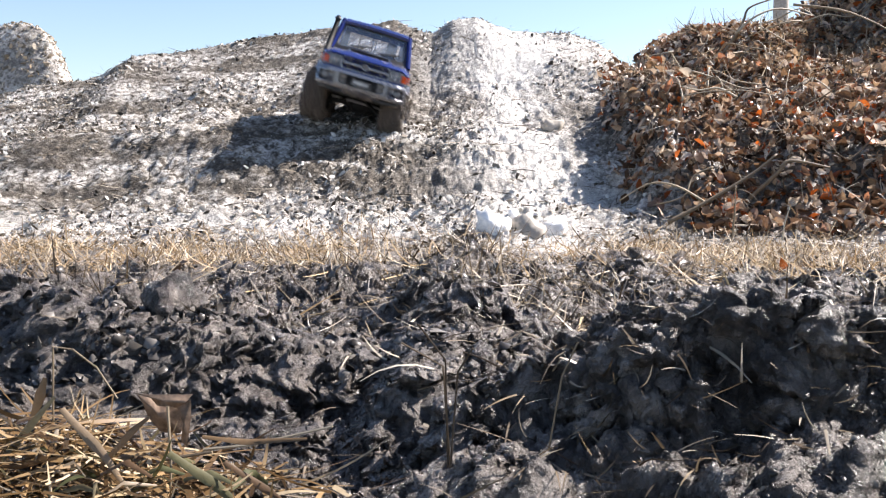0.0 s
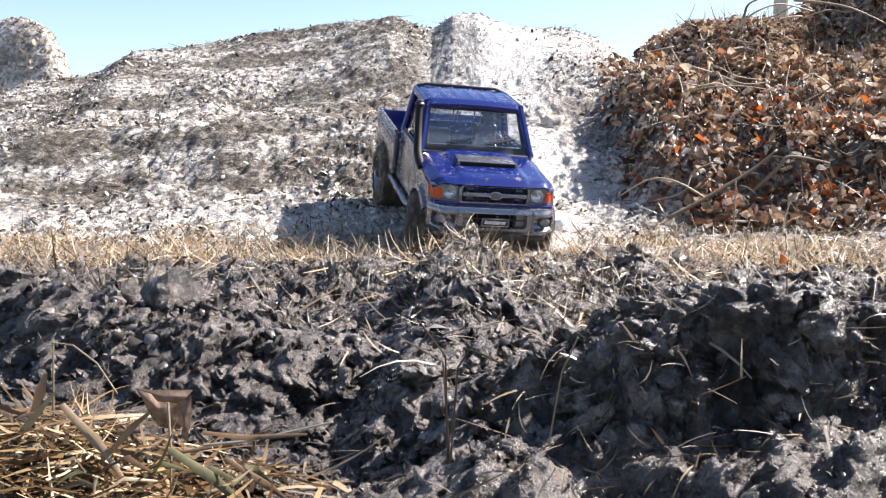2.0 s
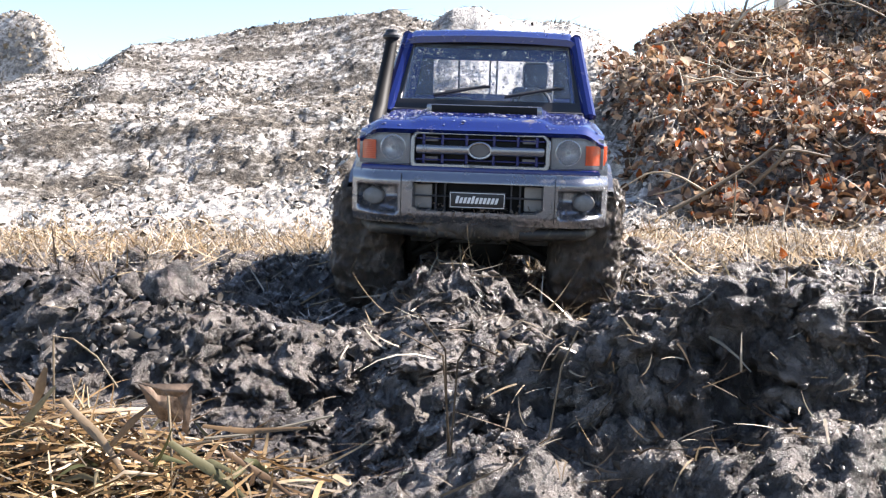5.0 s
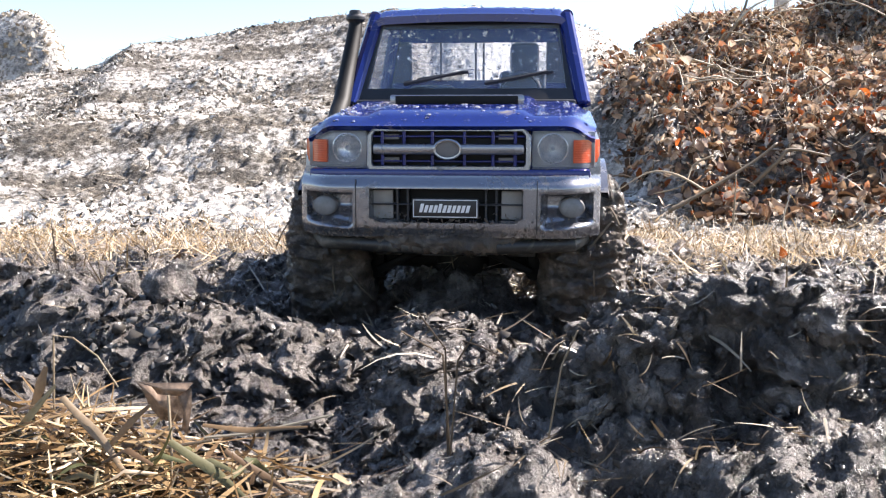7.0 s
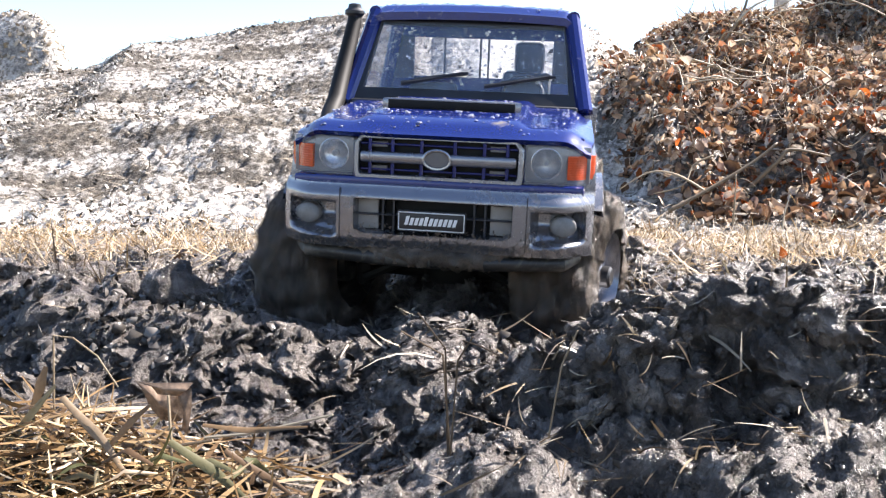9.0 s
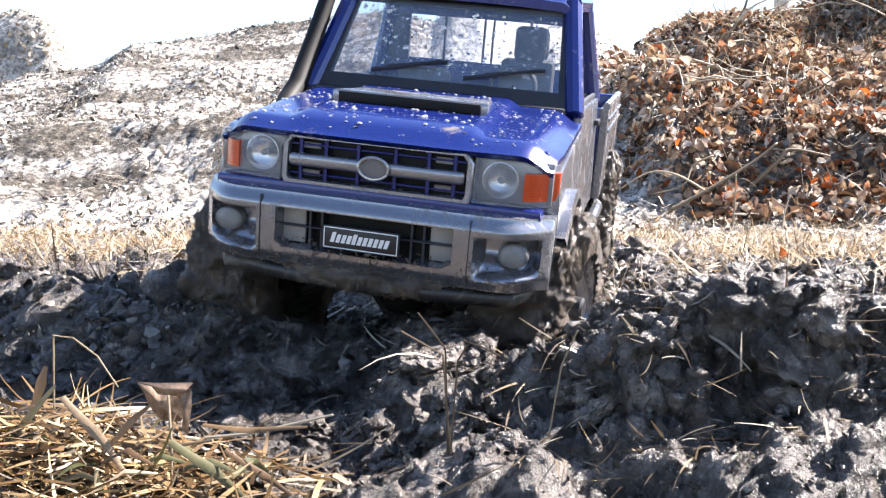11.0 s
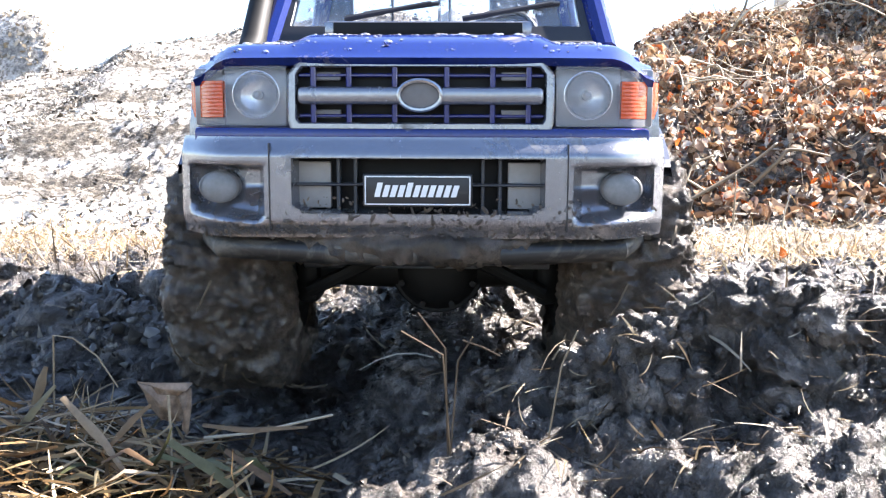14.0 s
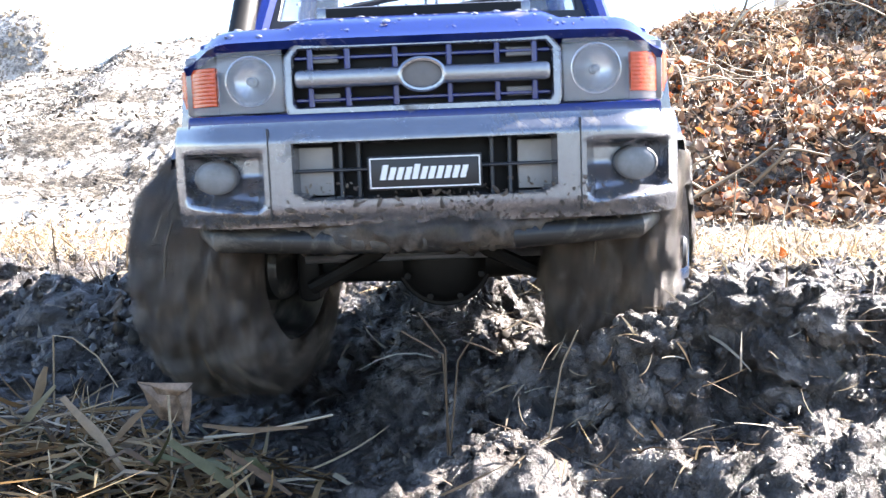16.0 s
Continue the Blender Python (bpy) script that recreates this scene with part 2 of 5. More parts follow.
    z = z + dry * (.45 + .55 * step(2.2, 1.9, y)) * (0.006 * fbm(x, y, 0.06, 4, 13, 0.6) + 0.005 * fbm(x, y, 0.016, 3, 14, 0.6))
    return z


def spaced(stops):
    """Grid lines: (from, to, spacing) stretches, end to end."""
    out = []
    for a, b, d in stops:
        n = max(1, round((b - a) / d))
        out += [a + (b - a) * i / n for i in range(n)]
    return np.array(out + [stops[-1][1]])


def build_ground():
    gx = spaced([(-60, -8, 8), (-8, -2.5, .4), (-2.5, -1.3, .035), (-1.3, -.55, .010), (-.55, -.3, .005), (-.3, -.17, .003), (-.17, .17, .0015), (.17, .3, .003), (.3, .55, .005), (.55, 1.3, .010), (1.3, 2.5, .035), (2.5, 8, .4), (8, 60, 8)])
    gy = spaced([(-60, -8, 8), (-8, -.6, .4), (-.6, .12, .03), (.12, .20, .004), (.20, .40, .0012), (.40, .6, .0022), (.6, 1.0, .004), (1.0, 2.5, .0068), (2.5, 2.8, .03), (2.8, 3.4, .014), (3.4, 4.5, .04), (4.5, 9, .25), (9, 100, 7)])
    X, Y = np.meshgrid(gx, gy)
    Z = height(X, Y)
    near = (.35 * step(.16, .22, Y) + .65 * step(.25, .29, Y)) * step(1.1, .9, Y) * step(.6, .5, np.abs(X))
    Xd = X + near * .003 * fbm(Y * .6 + Z * 2, X * .6 + Z * 2.4, .016, 4, 31, .62)
    Yd = Y + near * (.0045 * fbm(X, Z * 2.4 + Y * .4, .016, 5, 30, .66) + .003 * np.abs(fbm(X + Z, Z * 2.0 - X * .5, .011, 4, 36, .6)))
    nx, ny = len(gx), len(gy)
    me = bpy.data.meshes.new("ground")
    me.vertices.add(nx * ny)
    me.vertices.foreach_set("co", np.stack([Xd, Yd, Z], -1).ravel())
    i = (np.arange(ny - 1)[:, None] * nx + np.arange(nx - 1)[None, :]).ravel()
    quads = np.stack([i, i + 1, i + nx + 1, i + nx], -1).astype(np.int32)
    me.loops.add(quads.size)
    me.loops.foreach_set("vertex_index", quads.ravel())
    me.polygons.add(len(quads))
    me.polygons.foreach_set("loop_start", np.arange(len(quads), dtype=np.int32) * 4)
    me.update(calc_edges=True)
    me.polygons.foreach_set("use_smooth", np.ones(len(quads), bool))
    at = me.attributes.new("dryness", "FLOAT", "POINT")
    dry = step(9.0, 4.5, Y) * step(5.0, 3.0, np.abs(X)) * step(1.12, 1.34, Y + .06 * fbm(X, Y, .2, 3, 70)) * (1 - 0.95 * bank_mask(X, Y))
    dry = np.maximum(dry, 0.35 * step(.9, 1.05, Y))
    at.data.foreach_set("value", dry.ravel().astype(np.float32))
    ch = me.attributes.new("chalk", "FLOAT", "POINT")
    lane = (.55 + .6 * step(-.3, .2, fbm(X, Y, .09, 4, 73, .6))) * np.exp(-((X - .15 - .05 * fbm(X, Y, .3, 2, 72)) / .085) ** 2) + .8 * np.exp(-((Y - 1.36) / .07) ** 2) * step(.1, -.05, X) + .55 * step(-.16, .12, X + .10 * fbm(X, Y, .12, 3, 74)) * step(1.9, 2.3, Y) + .25 * step(2.7, 3.0, Y) * step(5.5, 4.2, Y)
    ch.data.foreach_set("value", np.clip(lane, 0, 1).ravel().astype(np.float32))
    me.materials.append(EARTH)
    ob = new("ground", me)
    return tagged(ob, "churned dark mud and pale spoil heap under open sky", "ground", "", "structure")


ground = build_ground()


# ---- toy pickup: paint, plastics, rubber ----
def paint(name, colour, rough, metal, dirt_amount):
    """Car paint with a fine flake, dried splashes of mud and dust."""
    m, n, l, b = material(name, rough, metal, 0.5)
    tc = n.new("ShaderNodeTexCoord").outputs["Object"]
    b.inputs["Coat Weight"].default_value = 0.35
    b.inputs["Coat Roughness"].default_value = 0.12
    base = ramp(n, l, noise_node(n, l, 900, 2, 0.5, tc), [(0.3, tuple(c * 0.85 for c in colour)), (0.7, tuple(min(1, c * 1.15) for c in colour))])
    dirt = ramp(n, l, noise_node(n, l, 55, 7, 0.72, tc, 0.5), [(0.62 - dirt_amount, (0, 0, 0)), (0.74 - dirt_amount * 0.6, (1, 1, 1))])
    l.new(mixed(n, l, dirt, base, (0.13, 0.115, 0.095)), b.inputs["Base Color"])
    l.new(mixed(n, l, dirt, (rough,) * 3, (0.8,) * 3), b.inputs["Roughness"])
    l.new(mixed(n, l, dirt, (metal,) * 3, (0, 0, 0)), b.inputs["Metallic"])
    l.new(mixed(n, l, dirt, (0.35,) * 3, (0, 0, 0)), b.inputs["Coat Weight"])
    bump(n, l, b, noise_node(n, l, 180, 4, 0.6, tc), 0.12, 0.0006)
    return m


def clear(name, colour, rough=0.03, ior=1.45):
    m, n, l, b = material(name, rough)
    b.inputs["Base Color"].default_value = (*colour, 1)
    b.inputs["Transmission Weight"].default_value = 1.0
    b.inputs["IOR"].default_value = ior
    return m


def caked_mud():
    m, n, l, b = material("caked_mud", 0.5, 0, 0.5)
    tc = n.new("ShaderNodeTexCoord").outputs["Object"]
    f = noise_node(n, l, 110, 6, 0.7, tc)
    l.new(ramp(n, l, f, [(0.32, (0.024, 0.018, 0.014)), (0.5, (0.14, 0.104, 0.076)), (0.68, (0.36, 0.285, 0.22))]), b.inputs["Base Color"])
    l.new(ramp(n, l, noise_node(n, l, 45, 4, 0.6, tc), [(0.35, (0.3,) * 3), (0.65, (0.65,) * 3)]), b.inputs["Roughness"])
    c = bump(n, l, b, noise_node(n, l, 260, 6, 0.75, tc), 1.0, 0.005)
    c = bump(n, l, b, noise_node(n, l, 900, 5, 0.8, tc, 2.5), 1.0, 0.0022, c)
    bump(n, l, b, noise_node(n, l, 2600, 3, 0.7, tc, 2.0), 0.9, 0.0007, c)
    b.inputs["Coat Weight"].default_value, b.inputs["Coat Roughness"].default_value = 0.35, 0.2
    return m


BLUE = paint("deep_blue_paint", (0.005, 0.014, 0.118), 0.2, 0.2, 0.02)
SILVER = paint("silver_paint", (0.25, 0.255, 0.28), 0.27, 0.8, 0.055)
CHROME = paint("satin_chrome", (0.38, 0.38, 0.39), 0.25, 0.9, 0.04)
BLACK = plain("black_plastic", (0.016, 0.016, 0.018), 0.42, 0, 0.5, 0.3)
DARK = plain("dark_trim", (0.03, 0.035, 0.045), 0.35, 0, 0.5, 0.3)
CHASSIS = plain("chassis_black", (0.008, 0.0075, 0.007), 0.6, 0, 0.22, 0.4)
SLATE = plain("grey_plastic", (0.16, 0.15, 0.145), 0.5, 0, 0.5, 0.25)
PLATE = plain("pale_grey_plastic", (0.27, 0.255, 0.24), 0.5, 0, 0.5, 0.25)
WHITE = plain("white_print", (0.75, 0.75, 0.74), 0.5, 0, 0.5, 0.05)
STEEL = plain("bare_steel", (0.45, 0.45, 0.46), 0.3, 0.9, 0.5, 0.2)
MUD = caked_mud()
TYRE_STRAW = plain("muddy_straw", (0.12, 0.09, 0.06), 0.6, 0, 0.3, 0.4)
GLASS = clear("window_glass", (0.92, 0.95, 0.98), 0.02, 1.2)
LENS = plain("lamp_lens", (0.80, 0.80, 0.82), 0.10, 0, 0.6, 0.05, 900, 0.0003)
LENS.node_tree.nodes["Principled BSDF"].inputs["Alpha"].default_value = 0.15
AMBER = plain("amber_lens", (0.50, 0.055, 0.007), 0.16, 0, 0.6, 0.2, 500, 0.0006)
WATER = clear("water", (0.95, 0.97, 1), 0.03, 1.33)
# Partly opaque white, so the sun's glint is mixed into the drops' colour.
WATER.node_tree.nodes["Principled BSDF"].inputs["Transmission Weight"].default_value = 0.75
# Blue-grey film: dust, with sky reflection and haze painted into its colour.
DUST_SKY_FILM = plain("dust_sky_glass", (0.34, 0.42, 0.54), 0.06, 0, 0.6, 0.25, 900, 0.0001)
DUST_SKY_FILM.node_tree.nodes["Principled BSDF"].inputs["Alpha"].default_value = 0.15
HOUSING = plain("lamp_housing", (0.22, 0.215, 0.22), 0.3, 0.6, 0.5, 0.1)
FROSTED = plain("frosted_glass", (0.17, 0.175, 0.18), 0.32, 0, 0.7, 0.2, 2500, 0.0008)
MUDDY_BLACK = paint("muddy_black", (0.010, 0.0095, 0.009), 0.6, 0, 0.13)
REFLECTOR = plain("lamp_reflector", (0.62, 0.62, 0.64), 0.24, 1.0, 0.5, 0.05)


def part(name, bm, mat, parent, label="", angle=35):
    bmesh.ops.recalc_face_normals(bm, faces=bm.faces)
    me = bpy.data.meshes.new(name)
    bm.to_mesh(me)
    bm.free()
    me.polygons.foreach_set("use_smooth", np.ones(len(me.polygons), bool))
    me.set_sharp_from_angle(angle=radians(angle))
    me.materials.append(mat)
    ob = new(name, me)
    ob.parent = parent
    if label:
        tagged(ob, label)
    return ob


def rbox(bm, x0, x1, y0, y1, z0, z1, r=0.001, seg=2, m=None):
    """A box with rounded edges."""
    made = bmesh.ops.create_cube(bm, size=1, matrix=Matrix.LocRotScale(((x0 + x1) / 2, (y0 + y1) / 2, (z0 + z1) / 2), None, (x1 - x0, y1 - y0, z1 - z0)))
    vs = made["verts"]
    es = list({e for v in vs for e in v.link_edges})
    if r:
        out = bmesh.ops.bevel(bm, geom=es, offset=r, segments=seg, affect="EDGES", profile=0.5)
        vs = list({v for f in out["faces"] for v in f.verts} | {v for v in vs if v.is_valid})
    if m:
        bmesh.ops.transform(bm, matrix=m, verts=vs)
    return bm


def slab(bm, outline, place, depth, r=0.0):
    """A flat outline (u, v), set in space by place(u, v, w), thick from w=0 to w=depth."""
    a = [bm.verts.new(place(u, v, 0)) for u, v in outline]
    b = [bm.verts.new(place(u, v, depth)) for u, v in outline]
    fs = [bm.faces.new(a), bm.faces.new(b[::-1])]
    k = len(a)
    fs += [bm.faces.new((a[i], b[i], b[(i + 1) % k], a[(i + 1) % k])) for i in range(k)]
    if r:
        es = list({e for f in fs[:2] for e in f.edges})
        bmesh.ops.bevel(bm, geom=es, offset=r, segments=2, affect="EDGES", profile=0.5)
    return bm


def tube(bm, pts, r, n=8, closed=False):
    pts = [Vector(p) for p in pts]
    rs = r if isinstance(r, (list, tuple)) else [r] * len(pts)
    rings, k = [], len(pts)
    side = None
    for i, p in enumerate(pts):
        a = pts[(i - 1) % k] if closed or i else p
        c = pts[(i + 1) % k] if closed or i < k - 1 else p
        d = (c - a).normalized()
        if side is None:
            side = d.orthogonal().normalized()
        side = (side - d * side.dot(d)).normalized()
        up = d.cross(side)
        rings.append([bm.verts.new(p + (side * math.cos(q) + up * math.sin(q)) * rs[i]) for q in (2 * math.pi * j / n for j in range(n))])
    for i in range(k if closed else k - 1):
        a, b = rings[i], rings[(i + 1) % k]
        for j in range(n):
            bm.faces.new((a[j], a[(j + 1) % n], b[(j + 1) % n], b[j]))
    if not closed:
        bm.faces.new(rings[0][::-1])
        bm.faces.new(rings[-1])
    return bm


def lathe(bm, profile, n, m, squash=1.0):
    """A profile of (radius, along) turned about the local z axis."""
    rings = []
    for r, h in profile:
        if r < 1e-6:
            rings.append([bm.verts.new(m @ Vector((0, 0, h)))])
        else:
            rings.append([bm.verts.new(m @ Vector((r * math.cos(q), r * squash * math.sin(q), h))) for q in (2 * math.pi * j / n for j in range(n))])
    for a, b in zip(rings, rings[1:]):
        for j in range(n):
            k = (j + 1) % n
            if len(a) == 1:
                bm.faces.new((a[0], b[k], b[j]))
            elif len(b) == 1:
                bm.faces.new((a[j], a[k], b[0]))
            else:
                bm.faces.new((a[j], a[k], b[k], b[j]))
    return bm


def sheet(bm, us, vs, place, back):
    """A formed panel: place(u, v) gives its face; its rim runs back by the vector back."""
    g = [[bm.verts.new(place(u, v)) for u in us] for v in vs]
    for r0, r1 in zip(g, g[1:]):
        for i in range(len(us) - 1):
            bm.faces.new((r0[i], r0[i + 1], r1[i + 1], r1[i]))
    rim = g[0] + [r[-1] for r in g[1:]] + g[-1][-2::-1] + [r[0] for r in g[-2:0:-1]]
    low = [bm.verts.new(v.co + Vector(back)) for v in rim]
    k = len(rim)
    for i in range(k):
        bm.faces.new((rim[i], low[i], low[(i + 1) % k], rim[(i + 1) % k]))
    return bm


def s01(a, b, x):
    t = min(1, max(0, (x - a) / (b - a)))
    return t * t * (3 - 2 * t)


FACING = Matrix.Rotation(radians(90), 4, "X")      # local z to -y: things that look forward


def build_truck():
    truck = tagged(new("toy_pickup"), "blue and silver toy pickup truck with muddy tyres", "toy truck")
    lin = lambda a, b, k: [a + (b - a) * i / k for i in range(k + 1)]

    # bonnet: crowned panel with a raised middle
    def bonnet(x, y):
        ax = abs(x)
        z = 0.1285 + 0.0085 * (y - 0.014) / 0.105 + 0.0030 * (1 - s01(0.040, 0.045, ax)) * s01(0.010, 0.03, y)
        z -= 0.0068 * s01(0.060, 0.0785, ax) ** 2 + 0.0042 * (1 - s01(0.0075, 0.022, y)) ** 2
        wide = 1 - 0.022 * (1 - s01(0.008, 0.03, y))
        return (x * wide, y + 0.010 * (ax / 0.0785) ** 4 * (1 - s01(0.01, 0.1, y)), z)
    hood = part("bonnet", sheet(bmesh.new(), lin(-0.0785, 0.0785, 52), lin(0.0075, 0.118, 26), bonnet, (0, 0.0026, -0.0024)), BLUE, truck)
    bm = bmesh.new()
    slab(bm, [(-.0385, .058), (.0385, .058), (.034, .094), (-.034, .094)], lambda u, v, w: (u, v, 0.1296 + 0.081 * (v - .014) + w * (1 - s01(.07, .094, v) * .5)), 0.0070, 0.0008)
    scoop = part("scoop", bm, SILVER, hood, "silver bonnet air scoop")
    # Solid near-black box put in for the shade inside the slot.
    part("scoop_slot_shade", rbox(bmesh.new(), -.0352, .0352, .0564, .062, .1349, .1396, .0004), CHASSIS, scoop)

    # nose panel behind grille and lamps
    bm = rbox(bmesh.new(), -.0735, .0735, .024, .030, .0955, .1255, .002)
    rbox(bm, -.0745, .0745, .0085, .030, .0955, .1015, .0015)
    part("front_panel", bm, BLUE, truck)
    part("radiator", rbox(bmesh.new(), -.043, .043, .0140, .0175, .1025, .1215, .0005), CHASSIS, truck)

    # grille
    gy = lambda z: 0.0085 + (z - 0.1) * 0.06
    outer = [(-.0435, .1035), (-.0425, .1005), (.0425, .1005), (.0435, .1035), (.0435, .1185), (.0395, .1235), (-.0395, .1235), (-.0435, .1185)]
    inner = [(-.0405, .1045), (-.0395, .1030), (.0395, .1030), (.0405, .1045), (.0405, .1185), (.0385, .1208), (-.0385, .1208), (-.0405, .1185)]
    bm = bmesh.new()
    rings = [[bm.verts.new((x, gy(z) + d, z)) for x, z in ring] for ring, d in ((outer, .006), (outer, .0008), ([(x * .985, .112 + (z - .112) * .95) for x, z in outer], 0), ([(x * 1.01, .112 + (z - .112) * 1.05) for x, z in inner], 0), (inner, .0008), (inner, .006))]
    for a, b in zip(rings, rings[1:]):
        for i in range(8):
            bm.faces.new((a[i], a[(i + 1) % 8], b[(i + 1) % 8], b[i]))
    grille = part("grille", bm, SILVER, truck, "silver plastic radiator grille")
    part("grille_bar", rbox(bmesh.new(), -.040, .040, .0075, .0125, .1088, .1146, .0018, 3), SILVER, grille)
    for z in (.1052, .1183):
        part("slat", rbox(bmesh.new(), -.0402, .0402, .0118, .0132, z - .0006, z + .0006, .0003, 1), BLUE, grille)
    for x in (-.0352, -.0235, -.0085, .0085, .0235, .0352):
        part("post", rbox(bmesh.new(), x - .0009, x + .0009, .0105, .0133, .1028, .1212, .0003, 1), BLUE, grille)
    for x in (-.0305, .0305):
        for z in (.1058, .1180):
            part("backing_plate", rbox(bmesh.new(), x - .0042, x + .0042, .0120, .0134, z - .0014, z + .0014, .0003, 1), SLATE, grille)
    bm = bmesh.new()
    ring = lambda rx, rz, z0: [(rx * math.cos(q), .0066, z0 + rz * math.sin(q)) for q in (2 * math.pi * i / 28 for i in range(28))]
    tube(bm, ring(.0068, .0047, .1118), .0009, 8, True)
    badge = part("badge", bm, CHROME, grille, "plain oval chrome badge")
    part("badge_plate", lathe(bmesh.new(), [(0, .0010), (.0062, .0005), (.0064, -.001)], 24, Matrix.Translation((0, .0076, .1118)) @ FACING, .69), SLATE, badge)

    # lamps
    for s in (-1, 1):
        X = lambda a, b: (min(s * a, s * b), max(s * a, s * b))
        x0, x1 = X(.0440, .0770)
        lamp = part("headlight", rbox(bmesh.new(), x0, x1, .0195, .0235, .1018, .1208, .001), HOUSING, truck, "clear headlight with amber side indicator")
        m = Matrix.Translation((s * .0548, .0168, .1120)) @ FACING
        part("reflector", lathe(bmesh.new(), [(.0080, .0030), (.0077, .0031), (.0072, .0014), (.0056, -.0002), (.0036, -.0012), (.0022, -.0016), (0, -.0016)], 28, m), REFLECTOR, lamp)
        part("bulb", lathe(bmesh.new(), [(.0015, -.001), (.0016, .0018), (.0010, .0028), (0, .0030)], 14, m), FROSTED, lamp)
        xa, xb = X(.0440, .0650)
        def lens(u, v):
            return (u, .0098 + .0030 * s01(.048, .066, abs(u)) + .0008 * (v - .112) / .01, v)
        cover = part("lens", sheet(bmesh.new(), lin(xa, xb, 8), lin(.1018, .1212, 8), lens, (0, .003, 0)), LENS, lamp)
        cover.visible_shadow = False
        xa, xb = X(.0654, .0795)
        def turn(u, v):
            a = s01(.062, .081, abs(u))
            return (u, .0118 + .0130 * a * a + .00004 * math.sin(v * 5200), v)
        part("indicator", sheet(bmesh.new(), lin(xa, xb, 10), lin(.1045, .1165, 40), turn, (0, .004, 0)), AMBER, lamp, "amber ribbed indicator lens", 80)
        for z0, z1 in ((.1018, .1043), (.1167, .1200)):
            c = part("indicator_rim", sheet(bmesh.new(), lin(xa, xb, 10), lin(z0, z1, 2), lambda u, v: turn(u, .11)[:2] + (v,), (0, .004, 0)), LENS, lamp)
            c.visible_shadow = False

    # bumper: formed skin with an opening and two lamp pockets
    def skin(x, z):
        ax = abs(x)
        y = -.0042 + .022 * s01(.055, .088, ax) ** 1.6
        y += .0035 * s01(.0925, .0985, z) + .003 * (1 - s01(.066, .0725, z))
        pocket = s01(.0485, .0525, ax) * (1 - s01(.0725, .0765, ax)) * s01(.0715, .0755, z - .10 * (ax - .06)) * (1 - s01(.0880, .0900, z))
        y += .0115 * pocket * (0.55 + 0.45 * s01(.074, .083, z))
        y += .0008 * (1 - s01(.0, .0006, abs(ax - .0470)))
        return (x, y, z)
    bm = bmesh.new()
    us = sorted(set([round(v, 6) for v in lin(-.0800, .0800, 128)] + [-.0385, .0385]))
    vs = lin(.0665, .0985, 44)
    grid = {}
    def hole(x, z):
        return max(abs(x) / .0392, abs(z - .0832) / .0078) < 1 and (abs(x) < .0352 or z > .0772 or abs(x) - .0352 < (z - .0754) * 1.8)
    def vert(i, j):
        if (i, j) not in grid:
            grid[i, j] = bm.verts.new(skin(us[i], vs[j]))
        return grid[i, j]
    for i in range(len(us) - 1):
        for j in range(len(vs) - 1):
            if not hole((us[i] + us[i + 1]) / 2, (vs[j] + vs[j + 1]) / 2):
                bm.faces.new((vert(i, j), vert(i + 1, j), vert(i + 1, j + 1), vert(i, j + 1)))
    edge = [e for e in bm.edges if e.is_boundary]
    rim_of_hole = {v for e in edge for v in e.verts if abs(v.co.x) < .042 and .0735 < v.co.z < .0930}
    out = bmesh.ops.extrude_edge_only(bm, edges=edge)
    bmesh.ops.translate(bm, verts=[g for g in out["geom"] if isinstance(g, bmesh.types.BMVert)], vec=(0, .009, 0))
    for v in rim_of_hole:
        v.co.x, v.co.z = v.co.x * 1.035, .0832 + (v.co.z - .0832) * 1.14
    bumper = part("bumper", bm, SILVER, truck, "silver front bumper splashed with mud", 50)
    part("lower_grille", rbox(bmesh.new(), -.0415, .0415, .0062, .0085, .0735, .0925, .0004), CHASSIS, bumper)
    for x in (-.026, -.0205, .0205, .026):
        part("post", rbox(bmesh.new(), x - .0006, x + .0006, .0022, .0060, .0745, .0915, .0002, 1), DARK, bumper)
    part("slat", rbox(bmesh.new(), -.040, .040, .0016, .0056, .0828, .0838, .0003, 1), DARK, bumper)
    for s in (-1, 1):
        xa, xb = sorted((s * .0285, s * .0395))
        part("end_plate", rbox(bmesh.new(), xa, xb, .0036, .0058, .0755, .0905, .0006), PLATE, bumper)
        m = Matrix.Translation((s * .0650, .0030, .0822)) @ FACING
        fog = part("fog_lamp", lathe(bmesh.new(), [(.0066, -.004), (.0066, .0002), (.0060, .0008)], 24, m, .8), SLATE, bumper)
        part("fog_lens", lathe(bmesh.new(), [(.0061, .0003), (.0050, .0011), (.0026, .0015), (0, .0016)], 24, m, .85), FROSTED, fog, "frosted round lamp glass")
    for s in (-1, 1):
        part("seam", rbox(bmesh.new(), s * .0470 - .0002, s * .0470 + .0002, -.0045, -.0020, .0690, .0965, 0), BLACK, bumper)
    sign = part("name_plate", rbox(bmesh.new(), -.0172, .0172, -.0056, -.0034, .0769, .0872, .0005), BLACK, bumper, "black plate with white border and slanted white bars")
    bm = bmesh.new()
    for x0, x1, z0, z1 in ((-.0166, .0166, .0866, .0862), (-.0166, .0166, .0775, .0779), (-.0166, -.0162, .0775, .0866), (.0162, .0166, .0775, .0866)):
        rbox(bm, x0, x1, -.0059, -.0053, min(z0, z1), max(z0, z1), 0)
    part("border", bm, WHITE, sign)
    for i in range(11):
        x, z = -.0136 + i * .00240, .0845 if i in (0, 4) else .0837
